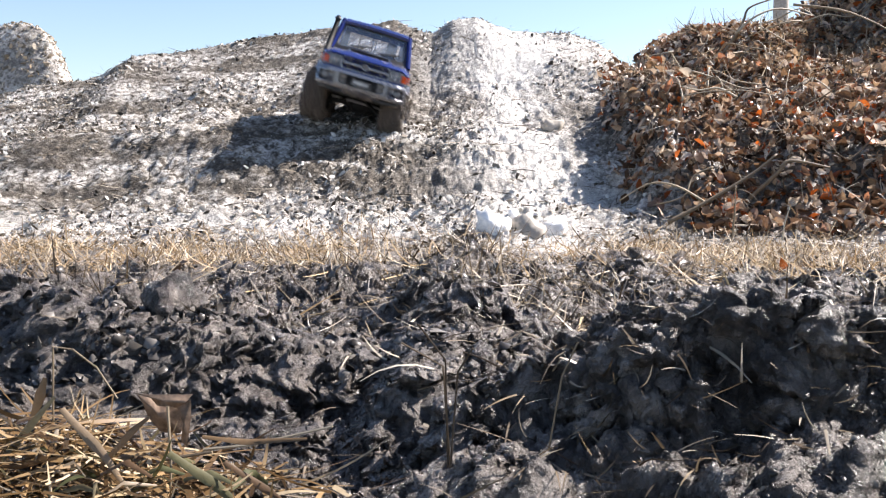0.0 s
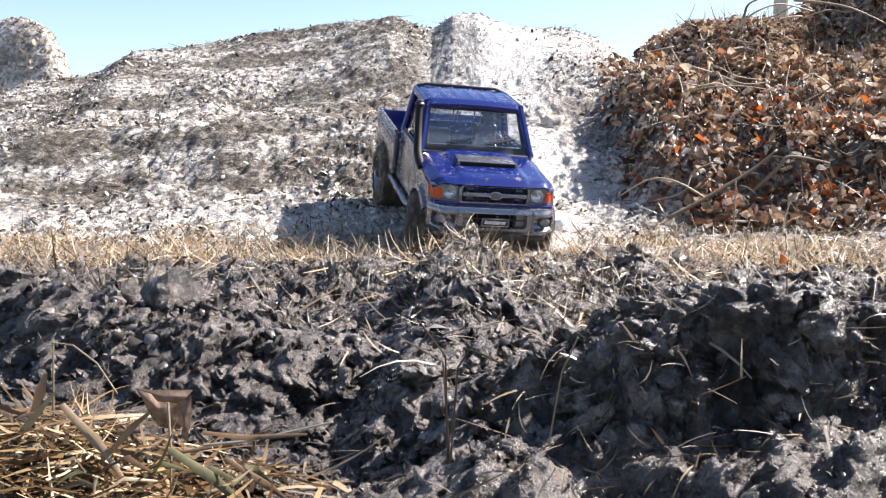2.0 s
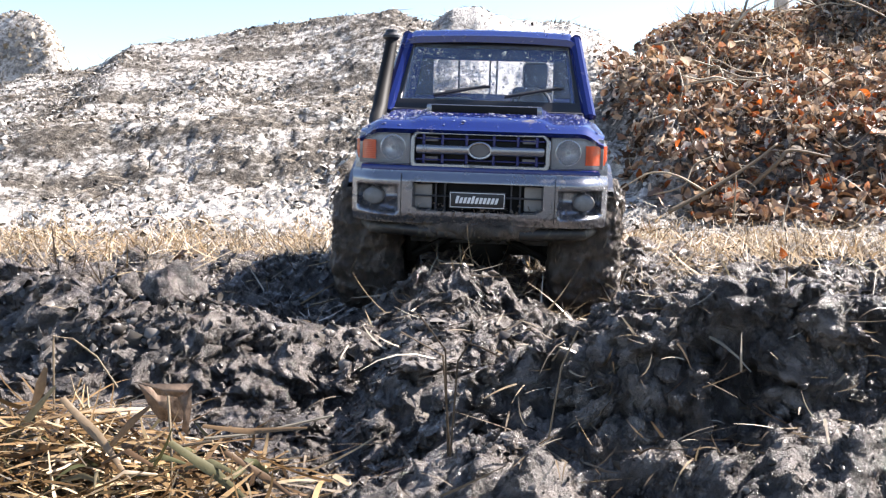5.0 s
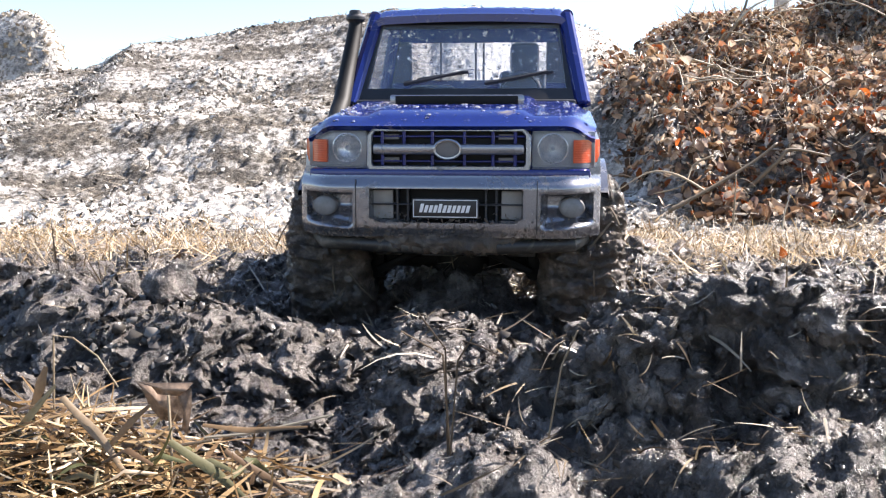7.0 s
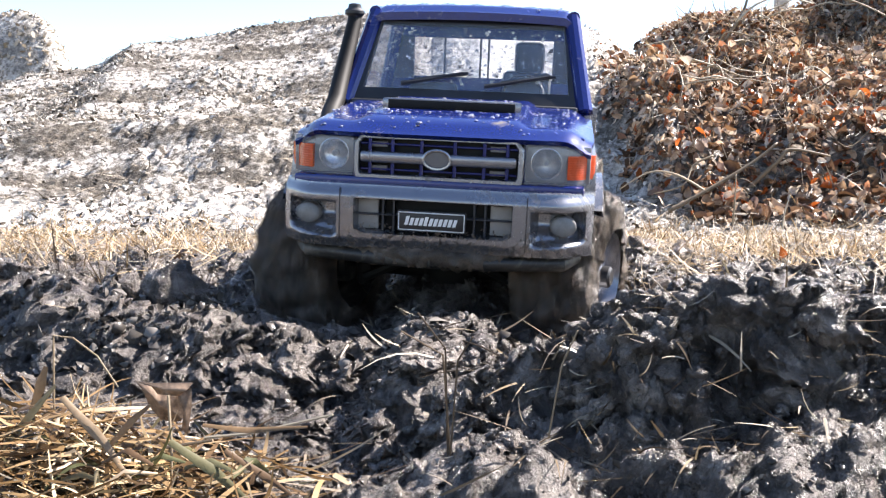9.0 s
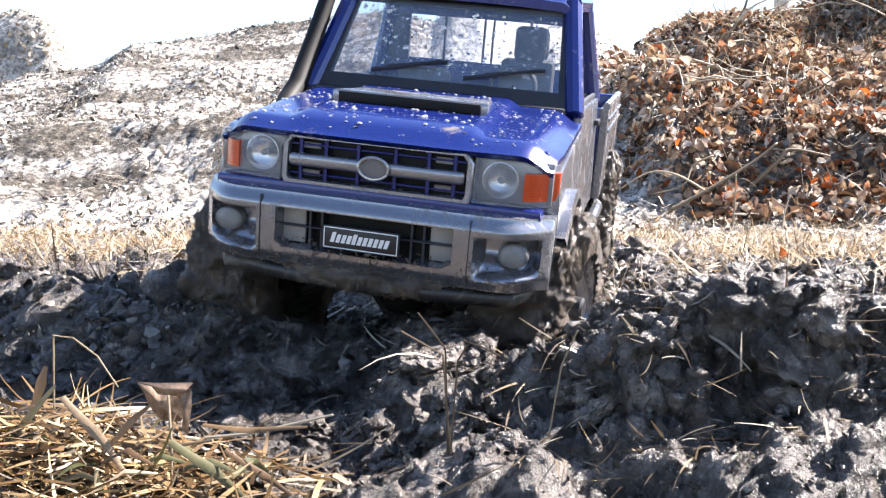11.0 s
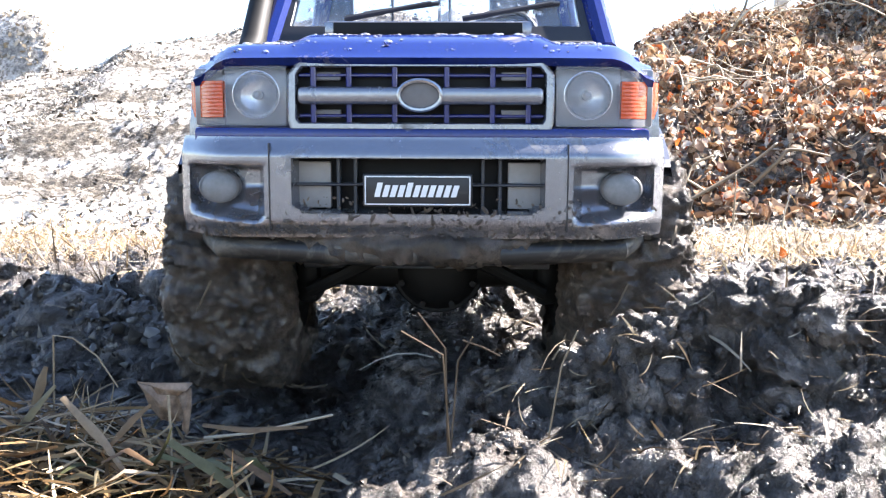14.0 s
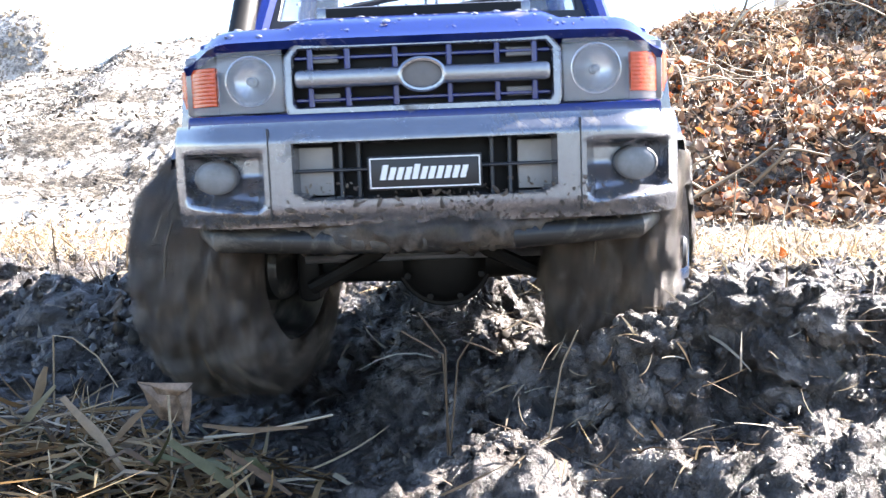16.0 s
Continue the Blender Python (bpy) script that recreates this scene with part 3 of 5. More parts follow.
        part("bar", slab(bmesh.new(), [(x, .0800), (x + .0017, .0800), (x + .0028, z), (x + .0011, z)], lambda u, v, w: (u, -.0059 + w, v), .0006), WHITE, sign)

    # tube and skid under the bumper
    bm = tube(bmesh.new(), [(-.072, .018, .0640), (-.066, .007, .0625), (-.03, .003, .0612), (0, .002, .0608), (.03, .003, .0612), (.066, .007, .0625), (.072, .018, .0640)], [.0034, .0040, .0041, .0041, .0041, .0040, .0034], 12)
    bar = part("bumper_tube", bm, MUDDY_BLACK, truck, "black tube under the bumper caked with mud")
    rings = []
    bm = bmesh.new()
    for i in range(111):
        x = -.070 + .140 * i / 110
        fat = (.8 + .5 * s01(-.02, .06, x)) * s01(0, .12, i / 110) * s01(1, .9, i / 110) + .2
        ring = []
        for j in range(18):
            q = 2 * math.pi * j / 18
            p = Vector((x, .003 + 3.2 * x * x + .0064 * math.cos(q), .0630 + .35 * x * x + .0060 * math.sin(q)))
            k = .0020 * noise.fractal(p * 240, .6, 2.0, 5) + .0030 * max(0, noise.noise(p * 55 + Vector((5, 2, 1))))
            ring.append(bm.verts.new(p + Vector((0, math.cos(q), math.sin(q))) * k * fat))
        rings.append(ring)
    for a, b in zip(rings, rings[1:]):
        for j in range(18):
            bm.faces.new((a[j], a[(j + 1) % 18], b[(j + 1) % 18], b[j]))
    bm.faces.new(rings[0]), bm.faces.new(rings[-1][::-1])
    part("mud_crust", bm, MUD, bar, "wet brown mud caked along the tube", 70)

    # flanks
    def arch(cy, r, z0, k=14):
        a0 = math.asin((z0 - .047) / r)
        return [(cy + r * math.cos(q), .047 + r * math.sin(q)) for q in (math.pi - a0 - (math.pi - 2 * a0) * i / k for i in range(k + 1))]
    for s in (-1, 1):
        at = lambda u, v, w, s=s: (s * (.0805 - .08 * max(0, v - .105) - w), u, v)
        front = [(.0225, .100)] + [p for p in arch(.062, .052, .070) if .0225 < p[0] < .113] + [(.119, .068), (.119, .1265), (.060, .1205), (.026, .1165)]
        fender = part("fender", slab(bmesh.new(), front, at, .010, .001), SILVER, truck, "silver front wing")
        ra = [p for p in arch(.062, .0535, .072, 20) if p[0] > .025]
        bm = bmesh.new()
        for (a, b), (c, d) in zip(ra, ra[1:]):
            vs_ = [bm.verts.new((s * x, y, z)) for x, y, z in ((.0790, a, b), (.0855, a, b - .001), (.0855, c, d - .001), (.0790, c, d))]
            k = .0035 / .0535
            vo = [bm.verts.new((s * x, .062 + (y - .062) * (1 + k), .047 + (z - .047) * (1 + k))) for x, y, z in ((.0790, a, b), (.0845, a, b), (.0845, c, d), (.0790, c, d))]
            bm.faces.new(vs_), bm.faces.new(vo[::-1])
            bm.faces.new((vs_[1], vo[1], vo[2], vs_[2]))
        bmesh.ops.remove_doubles(bm, verts=bm.verts, dist=.00005)
        part("arch_flare", bm, SILVER, fender)
        door = part("door", slab(bmesh.new(), [(.1205, .070), (.2405, .070), (.2405, .137), (.1205, .137)], at, .008, .0012), SILVER, truck, "silver door with mud splashes")
        part("door_handle", rbox(bmesh.new(), *sorted((s * .0785, s * .0815)), .216, .232, .121, .1245, .001), BLACK, door)
        part("sill", tube(bmesh.new(), [(s * .079, .112, .064), (s * .084, .125, .062), (s * .084, .262, .062), (s * .079, .275, .064)], .0042, 10), SILVER, truck)
        rear = [(.246, .070)] + [p for p in arch(.327, .050, .072) if .276 < p[0] < .378] + [(.404, .074), (.404, .130), (.246, .130)]
        at2 = lambda u, v, w, s=s: (s * (.0855 - w), u, v)
        side = part("bed_side", slab(bmesh.new(), rear, at2, .006, .001), SILVER, truck, "silver cargo bed side with pressed ribs")
        for z in (.115, .1225):
            part("rib", rbox(bmesh.new(), *sorted((s * .0850, s * .0868)), .25, .40, z - .0012, z + .0012, .0006), SILVER, side)
        part("bed_rail", tube(bmesh.new(), [(s * .0835, .247, .1312), (s * .0835, .403, .1312)], .0026, 10), SILVER, side)
        # pillars and side glass
        lean = lambda y, z: .0735 - (z - .137) * .19
        for name, path, r in (("front_pillar", [(.118, .134), (.136, .160), (.1575, .1915)], .0052), ("rear_pillar", [(.240, .134), (.240, .162), (.237, .1935)], .0052)):
            part(name, tube(bmesh.new(), [(s * lean(y, z), y, z) for y, z in path], r, 10), BLUE, truck)
        part("roof_rail", tube(bmesh.new(), [(s * .0640, .155, .192), (s * .0640, .238, .195)], .0042, 10), BLUE, truck)
        win = part("side_window", slab(bmesh.new(), [(.130, .137), (.236, .137), (.234, .188), (.160, .188)], lambda u, v, w, s=s: (s * (lean(u, v) - .001 - w), u, v), .0006), GLASS, truck)
        win.visible_shadow = False
        part("window_seal", tube(bmesh.new(), [(s * .0745, .122, .1385), (s * .0745, .238, .1385)], .0016, 8), BLACK, truck)

    # cab back, roof, screen
    def roof(x, y):
        rib = .0008 * (0.5 + 0.5 * math.cos(x / .0185 * 2 * math.pi)) ** 3 * s01(.165, .175, y) * (1 - s01(.222, .232, y)) * (abs(x) < .056)
        return (x, y, .1952 + .0035 * math.sin((y - .150) / .09 * math.pi * .75) + .0022 * (1 - (x / .066) ** 2) - .0045 * s01(.058, .067, abs(x)) - .004 * (1 - s01(.150, .160, y)) + rib)
    top = part("roof", sheet(bmesh.new(), lin(-.067, .067, 72), lin(.1495, .243, 24), roof, (0, 0, -.005)), BLUE, truck, "blue cab roof with pressed ribs and water drops", 60)
    part("roof_bar", tube(bmesh.new(), [(-.066, .241, .190), (-.062, .2415, .198), (-.05, .2415, .2012), (.05, .2415, .2012), (.062, .2415, .198), (.066, .241, .190)], .0022, 8), BLACK, top)
    bm = slab(bmesh.new(), [(-.072, .09), (.072, .09), (.0725, .152), (-.0725, .152)], lambda u, v, w: (u, .240 + w, v), .004)
    slab(bm, [(-.066, .180), (.066, .180), (.064, .1945), (-.064, .1945)], lambda u, v, w: (u, .2385 + w, v), .004)
    part("cab_back", bm, BLUE, truck)
    rw = part("rear_window", slab(bmesh.new(), [(-.066, .152), (.066, .152), (.064, .180), (-.064, .180)], lambda u, v, w: (u, .241 + w, v), .0006), GLASS, truck)
    rw.visible_shadow = False
    for x in (-.0595, .0595):
        part("window_post", rbox(bmesh.new(), x - .0085, x + .0085, .2385, .2425, .150, .182, .001), BLACK, truck)
    wp = lambda u, v, w: (u, .1175 + (v - .134) * .70 - w * .8, v + w * .57)
    outer = [(-.0735, .1345), (.0735, .1345), (.0648, .1905), (-.0648, .1905)]
    inner = [(-.0640, .1440), (.0640, .1440), (.0585, .1855), (-.0585, .1855)]
    bm = bmesh.new()
    rings = [[bm.verts.new(wp(u, v, w)) for u, v in ring] for ring, w in ((outer, -.003), (outer, .0012), (inner, .0012), (inner, -.003))]
    for a, b in zip(rings, rings[1:] + rings[:1]):
        for i in range(4):
            bm.faces.new((a[i], a[(i + 1) % 4], b[(i + 1) % 4], b[i]))
    bmesh.ops.bevel(bm, geom=[e for e in bm.edges], offset=.0004, segments=1, affect="EDGES")
    screen = part("windscreen", bm, BLACK, truck, "clear windscreen in a black surround beaded with water")
    pane = part("pane", slab(bmesh.new(), [(x * 1.01, .165 + (z - .165) * 1.02) for x, z in inner], lambda u, v, w: wp(u, v, w - .0002), .0006), DUST_SKY_FILM, screen)
    pane.visible_shadow = False
    for x0, x1 in ((-.040, -.002), (.012, .052)):
        path = [Vector(wp(x0, .1455, .0035)), Vector(wp(x0 + .012, .1470, .0045)), Vector(wp(x1, .1535, .0030))]
        wiper = part("wiper", tube(bmesh.new(), path, [.0014, .0012, .0009], 6), BLACK, screen)
        part("blade", tube(bmesh.new(), [Vector(wp(x1 - .030, .1490, .0018)), Vector(wp(x1 + .003, .1540, .0018))], .0011, 6), BLACK, wiper)
    part("cowl", rbox(bmesh.new(), -.070, .070, .112, .124, .130, .1375, .002), BLACK, truck)

    # snorkel
    bm = tube(bmesh.new(), [(-.0770, .085, .122), (-.0785, .098, .128), (-.0785, .112, .136), (-.0770, .132, .164), (-.0755, .1445, .1845), (-.0755, .1455, .1895)], [.0048, .0056, .0056, .0050, .0046, .0042], 12)
    snorkel = part("snorkel", bm, CHASSIS, truck, "dark snorkel pipe up the cab pillar")
    part("snorkel_head", lathe(bmesh.new(), [(.0042, -.002), (.0064, .0005), (.0064, .0022), (.0044, .0040), (.0040, .0062), (.0026, .0068), (0, .007)], 16, Matrix.Translation((-.0755, .1455, .1895))), BLACK, snorkel)

    # cab inside
    part("dashboard", rbox(bmesh.new(), -.067, .067, .126, .142, .118, .1425, .003), DARK, truck)
    for x in (-.032, .034):
        seat = part("seat", rbox(bmesh.new(), x - .018, x + .018, .172, .210, .098, .112, .004), BLACK, truck)
        part("backrest", rbox(bmesh.new(), x - .017, x + .017, .206, .216, .110, .148 if x < 0 else .158, .004), BLACK, seat)
        # Plain block on this seat stands in for a dark driver figure.
        if x > 0:
            part("driver_block", rbox(bmesh.new(), x - .009, x + .012, .203, .214, .156, .178, .004), BLACK, seat)
    wheel = part("steering_wheel", tube(bmesh.new(), [(.034 + .013 * math.cos(q), .157 + .005 * math.sin(q), .143 + .012 * math.sin(q)) for q in (2 * math.pi * i / 24 for i in range(24))], .0013, 8, True), BLACK, truck)
    part("steering_column", tube(bmesh.new(), [(.034, .140, .134), (.034, .157, .143)], .002, 8), BLACK, wheel)
    part("cab_floor", rbox(bmesh.new(), -.072, .072, .112, .240, .088, .094, .001), BLACK, truck)

    # cargo bed and its rack
    part("bed_floor", rbox(bmesh.new(), -.080, .080, .246, .402, .084, .089, .001), BLUE, truck)
    part("bed_front", rbox(bmesh.new(), -.080, .080, .2455, .2500, .088, .130, .001), BLUE, truck)
    part("tailgate", rbox(bmesh.new(), -.0845, .0845, .400, .406, .080, .1305, .0015), BLUE, truck)
    rack = part("headboard", tube(bmesh.new(), [(-.060, .2525, .130), (-.060, .2525, .178), (-.055, .2525, .183), (.055, .2525, .183), (.060, .2525, .178), (.060, .2525, .130)], .0018, 8), BLACK, truck)
    for x in (-.030, -.003, .003, .028):
        part("upright", tube(bmesh.new(), [(x, .2525, .130), (x, .2525, .183)], .0009, 6), BLACK, rack)

    # underside
    for s in (-1, 1):
        part("frame_rail", rbox(bmesh.new(), *sorted((s * .026, s * .034)), .016, .395, .072, .084, .001), CHASSIS, truck)
    for y in (.062, .327):
        bm = tube(bmesh.new(), [(-.050, y, .047), (-.018, y, .047), (.018, y, .047), (.050, y, .047)], [.0066, .0080, .0080, .0066], 12)
        axle = part("axle", bm, CHASSIS, truck)
        part("differential", lathe(bmesh.new(), [(0, .016), (.007, .0155), (.0125, .012), (.0165, .006), (.0172, 0), (.0165, -.006), (.011, -.013), (0, -.016)], 24, Matrix.Translation((.004, y, .048)) @ FACING), CHASSIS, axle)
        part("differential_rim", tube(bmesh.new(), [(.004 + .0172 * math.cos(q), y - .004, .048 + .0172 * math.sin(q)) for q in (2 * math.pi * i / 28 for i in range(28))], .0012, 6, True), CHASSIS, axle)
        for i in range(8):
            q = 2 * math.pi * (i + .5) / 8
            part("bolt", lathe(bmesh.new(), [(.0012, -.001), (.0012, .0010), (0, .0012)], 8, Matrix.Translation((.004 + .0145 * math.cos(q), y - .0115, .048 + .0145 * math.sin(q))) @ FACING), CHASSIS, axle)
        for s in (-1, 1):
            shock = part("shock_absorber", tube(bmesh.new(), [(s * .041, y + .006, .052), (s * .038, y + .010, .098)], .0042, 10), CHASSIS, truck)
            coil = [(s * (.041 - .003 * k / 60) + .0058 * math.cos(k * .62), y + .006 + .004 * k / 60 + .0058 * math.sin(k * .62), .055 + .040 * k / 60) for k in range(61)]
            part("spring", tube(bmesh.new(), coil, .0008, 5), STEEL, shock)
            part("link", tube(bmesh.new(), [(s * .036, y + .004, .044), (s * .026, y + (.075 if y < .2 else -.075), .062)], .0024, 8), CHASSIS, truck)
    for s in (-1, 1):
        part("knuckle", rbox(bmesh.new(), *sorted((s * .041, s * .050)), .050, .074, .034, .064, .003), CHASSIS, truck)
        part("tie_link", tube(bmesh.new(), [(s * .044, .046, .040), (s * .020, .043, .052), (s * .008, .044, .062)], .0026, 8), CHASSIS, truck)
        part("shock_mount", rbox(bmesh.new(), *sorted((s * .030, s * .042)), .044, .060, .058, .084, .002), CHASSIS, truck)
    part("crossmember", rbox(bmesh.new(), -.047, .047, .030, .046, .0600, .0790, .002), CHASSIS, truck)
    part("axle_truss", rbox(bmesh.new(), -.040, .040, .054, .068, .0510, .0600, .002), CHASSIS, truck)
    # Added box below the gearbox; it keeps the sun off the ground.
    part("sun_block_box", rbox(bmesh.new(), -.036, .036, .085, .310, .0520, .0585, .002), CHASSIS, truck)
    part("servo", rbox(bmesh.new(), -.034, -.010, .047, .060, .0560, .0700, .001), CHASSIS, truck)
    part("steering_rod", tube(bmesh.new(), [(-.046, .050, .050), (0, .046, .0505), (.046, .050, .050)], .0017, 8), STEEL, truck)
    part("gearbox", rbox(bmesh.new(), -.020, .020, .150, .205, .058, .082, .003), CHASSIS, truck)
    part("drive_shaft", tube(bmesh.new(), [(.004, .075, .050), (0, .150, .066)], .0026, 8), STEEL, truck)

    # wheels
    def tyre_mesh():
        bm = bmesh.new()
        na, nb = 260, 44
        rows = []
        for i in range(na):
            q = 2 * math.pi * i / na
            row = []
            for j in range(nb + 1):
                t = j / nb * 2 - 1
                r = .0262 + .0178 * (1 - abs(t) ** 5) ** 0.5 if abs(t) < 1 else .0262
                x = .0235 * (abs(t) ** 0.85) * (1 if t > 0 else -1) * (1.0 + .04 * (1 - abs(t)))
                lug = math.sin(q * 17 + (1.4 if t > 0 else 0) + abs(t) * 2.0)
                wall = s01(.040, .043, r)
                r += .0030 * wall * s01(-.15, .25, lug) + .0016 * (1 - wall) * s01(0, .4, lug) * s01(.60, .85, abs(t)) * s01(.03, .036, r)
                p = Vector((x, r * math.cos(q), r * math.sin(q)))
                k = noise.fractal(p * 260, 0.5, 2.0, 5) * .0022 + max(0, noise.noise(p * 70 + Vector((3, 1, 2)))) * .0036
                p = p * (1 + 0) + Vector((x / .0235 * k * .8, math.cos(q) * k, math.sin(q) * k))
                row.append(bm.verts.new(p))
            rows.append(row)
        for i in range(na):
            a, b = rows[i], rows[(i + 1) % na]
            for j in range(nb):
                bm.faces.new((a[j], a[j + 1], b[j + 1], b[j]))
        return bm
    wheels = []
    built = {}
    for s, y in ((-1, .062), (1, .062), (-1, .327), (1, .327)):
        if s not in built:
            hub = new("wheel")
            hub.parent = truck
            part("tyre", tyre_mesh(), MUD, hub, "chunky tyre caked in wet mud", 60)
            m = Matrix.Rotation(radians(90 * s), 4, "Y")
            rim = part("rim", lathe(bmesh.new(), [(.0272, .017), (.0268, .0215), (.0250, .0222), (.0238, .0195), (.0225, .013), (.012, .0115), (.0075, .0125), (.0070, .0175), (.0055, .0185), (0, .0185)], 32, m), SILVER, hub, "silver rim smeared with mud")
            part("hub_cap", lathe(bmesh.new(), [(.0062, .0170), (.0060, .0225), (.0046, .0236), (0, .0238)], 16, m), BLACK, rim)
            for k in range(6):
                q = 2 * math.pi * k / 6
                part("wheel_nut", lathe(bmesh.new(), [(.0016, .011), (.0016, .0145), (.0012, .015), (0, .015)], 8, m @ Matrix.Translation((.0155 * math.cos(q), .0155 * math.sin(q), 0))), STEEL, rim)
            m = Matrix.Rotation(radians(-90 * s), 4, "Y")
            part("inner_rim", lathe(bmesh.new(), [(.0272, .017), (.0270, .0210), (.0256, .0216), (.0246, .0190), (.0238, .004), (.0130, .003), (.0125, .0165), (.0105, .0190), (0, .0192)], 32, m), MUDDY_BLACK, hub, "black inner rim caked with mud")
            fib = random.Random(3)
            for _ in range(34):
                q, x, ln, tw = fib.uniform(0, 6.28), fib.uniform(-.02, .02), fib.uniform(.006, .020), fib.uniform(-1, 1)
                path = [(x + tw * ln * k * .4, (.0468 + .0010 * (k % 2)) * math.cos(q + ln * 18 * k * .5), (.0468 + .0010 * (k % 2)) * math.sin(q + ln * 18 * k * .5)) for k in range(3)]
                part("straw", tube(bmesh.new(), path, fib.uniform(.0003, .0006), 4), TYRE_STRAW, hub)
            built[s] = hub
        else:
            hub = copy_thing(built[s], Matrix())
        hub.location = (s * .071, y, .047)
        wheels.append(hub)

    # beads of water and flecks of mud on the paint
    rng = random.Random(5)
    def beads(parent, count, spot, low, high, mat=WATER):
        bm = bmesh.new()
        for _ in range(count):
            p, nrm = spot()
            r = low + (high - low) * rng.random() ** 2.5
            m = Matrix.Translation(p) @ Vector(nrm).to_track_quat("Z", "Y").to_matrix().to_4x4() @ Matrix.Rotation(rng.uniform(0, 3.1), 4, "Z") @ (Matrix.Diagonal((r * rng.uniform(.8, 1.3), r, r * .55, 1)) if mat is WATER else Matrix.Diagonal((r * rng.uniform(.8, 2.2), r * rng.uniform(.4, 1), r * .4, 1)))
            lathe(bm, [(1, -.05), (.86, .5), (.5, .87), (0, 1)], 8, m)
        ob = part("water_drops" if mat is WATER else "mud_flecks", bm, mat, parent, "beads of water whitened for glint" if mat is WATER else "dried flecks of mud", 180)
        tagged(ob, kind="stuff")
    def on_hood():
        x, y = rng.uniform(-.070, .070), rng.uniform(.012, .114)
        return bonnet(x, y), (0, -.1, 1)
    def on_roof():
        x, y = rng.uniform(-.062, .062), rng.uniform(.156, .238)
        return roof(x, y), (0, 0, 1)
    def on_screen():
        v = rng.uniform(.148, .182)
        return wp(rng.uniform(-.058, .058), v, .0005), (0, -.82, .57)
    def on_bumper():
        x, z = rng.uniform(-.078, .078), .0668 + .013 * rng.random() ** 2
        return skin(x, z), (0, -1, 0)
    beads(hood, 330, on_hood, .0003, .0014)
    beads(top, 260, on_roof, .0003, .0014)
    beads(screen, 330, on_screen, .0003, .0012)
    beads(bumper, 520, on_bumper, .0002, .0009, MUD)
    beads(hood, 160, on_hood, .0003, .0009, MUD)
    return truck, wheels


truck, truck_wheels = build_truck()


# ---- litter, grass, leaves, clods ----
rs = np.random.RandomState(11)


def mesh_object(name, verts, faces, mat, label, category, kind="stuff", smooth=False):
    """One object from arrays: verts (n, 3), faces (m, 4 or 3)."""
    me = bpy.data.meshes.new(name)
    me.vertices.add(len(verts))
    me.vertices.foreach_set("co", np.ascontiguousarray(verts, np.float32).ravel())
    k = faces.shape[1]
    me.loops.add(faces.size)
    me.loops.foreach_set("vertex_index", faces.astype(np.int32).ravel())
    me.polygons.add(len(faces))
    me.polygons.foreach_set("loop_start", np.arange(len(faces), dtype=np.int32) * k)
    me.update(calc_edges=True)
    if smooth:
        me.polygons.foreach_set("use_smooth", np.ones(len(faces), bool))
    me.materials.append(mat)
    ob = new(name, me)
    return tagged(ob, label, category, "", kind) if category else ob


def repeated(quads, per, count):
    return (quads[None] + (np.arange(count) * per)[:, None, None]).reshape(-1, quads.shape[1])


def blades(x, y, z, length, width, lean, curl, turn, segs=4):
    """Bent tapering blades from their feet; lean from upright and curl in radians."""
    n = len(x)
    p = np.stack([x, y, z], -1)
    out = np.zeros((n, segs + 1, 2, 3))
    side = np.stack([-np.sin(turn), np.cos(turn), 0 * turn], -1)
    roll = rs.uniform(-0.8, 0.8, n)
    for k in range(segs + 1):
        a = lean + curl * k / segs
        d = np.stack([np.cos(turn) * np.sin(a), np.sin(turn) * np.sin(a), np.cos(a)], -1)
        nrm = np.cross(side, d)
        w = (width * (1 - 0.8 * (k / segs) ** 2) / 2)[:, None] * (side * np.cos(roll)[:, None] + nrm * np.sin(roll)[:, None])
        out[:, k, 0], out[:, k, 1] = p - w, p + w
        p = p + d * (length / segs)[:, None]
    q = np.array([[2 * k, 2 * k + 1, 2 * k + 3, 2 * k + 2] for k in range(segs)])
    return out.reshape(-1, 3), repeated(q, 2 * (segs + 1), n)


def grass(name, n, xs, ys, length, width, lean, mat, label, keep=None, lift=0.0):
    x, y = rs.uniform(*xs, n), rs.uniform(*ys, n)
    if keep is not None:
        ok = rs.rand(n) < keep(x, y)
        x, y = x[ok], y[ok]
    n = len(x)
    z = height(x, y) - 0.002 + lift * rs.rand(n)
    v, f = blades(x, y, z, rs.uniform(*length, n), rs.uniform(*width, n), rs.uniform(*lean, n), rs.normal(0.25, 0.55, n), rs.uniform(0, 2 * math.pi, n))
    return mesh_object(name, v, f, mat, label, "grass")


def turned(n, flat):
    """Random turns; flat near 1 keeps pieces lying on the ground."""
    a, b, c = rs.uniform(0, 2 * math.pi, n), rs.normal(0, 1.2 * (1 - flat) + 0.15, n), rs.normal(0, 1.2 * (1 - flat) + 0.15, n)
    ca, sa, cb, sb, cc, sc = np.cos(a), np.sin(a), np.cos(b), np.sin(b), np.cos(c), np.sin(c)
    m = np.zeros((n, 3, 3))
    m[:, 0] = np.stack([ca * cb, ca * sb * sc - sa * cc, ca * sb * cc + sa * sc], -1)
    m[:, 1] = np.stack([sa * cb, sa * sb * sc + ca * cc, sa * sb * cc - ca * sc], -1)
    m[:, 2] = np.stack([-sb, cb * sc, cb * cc], -1)
    return m


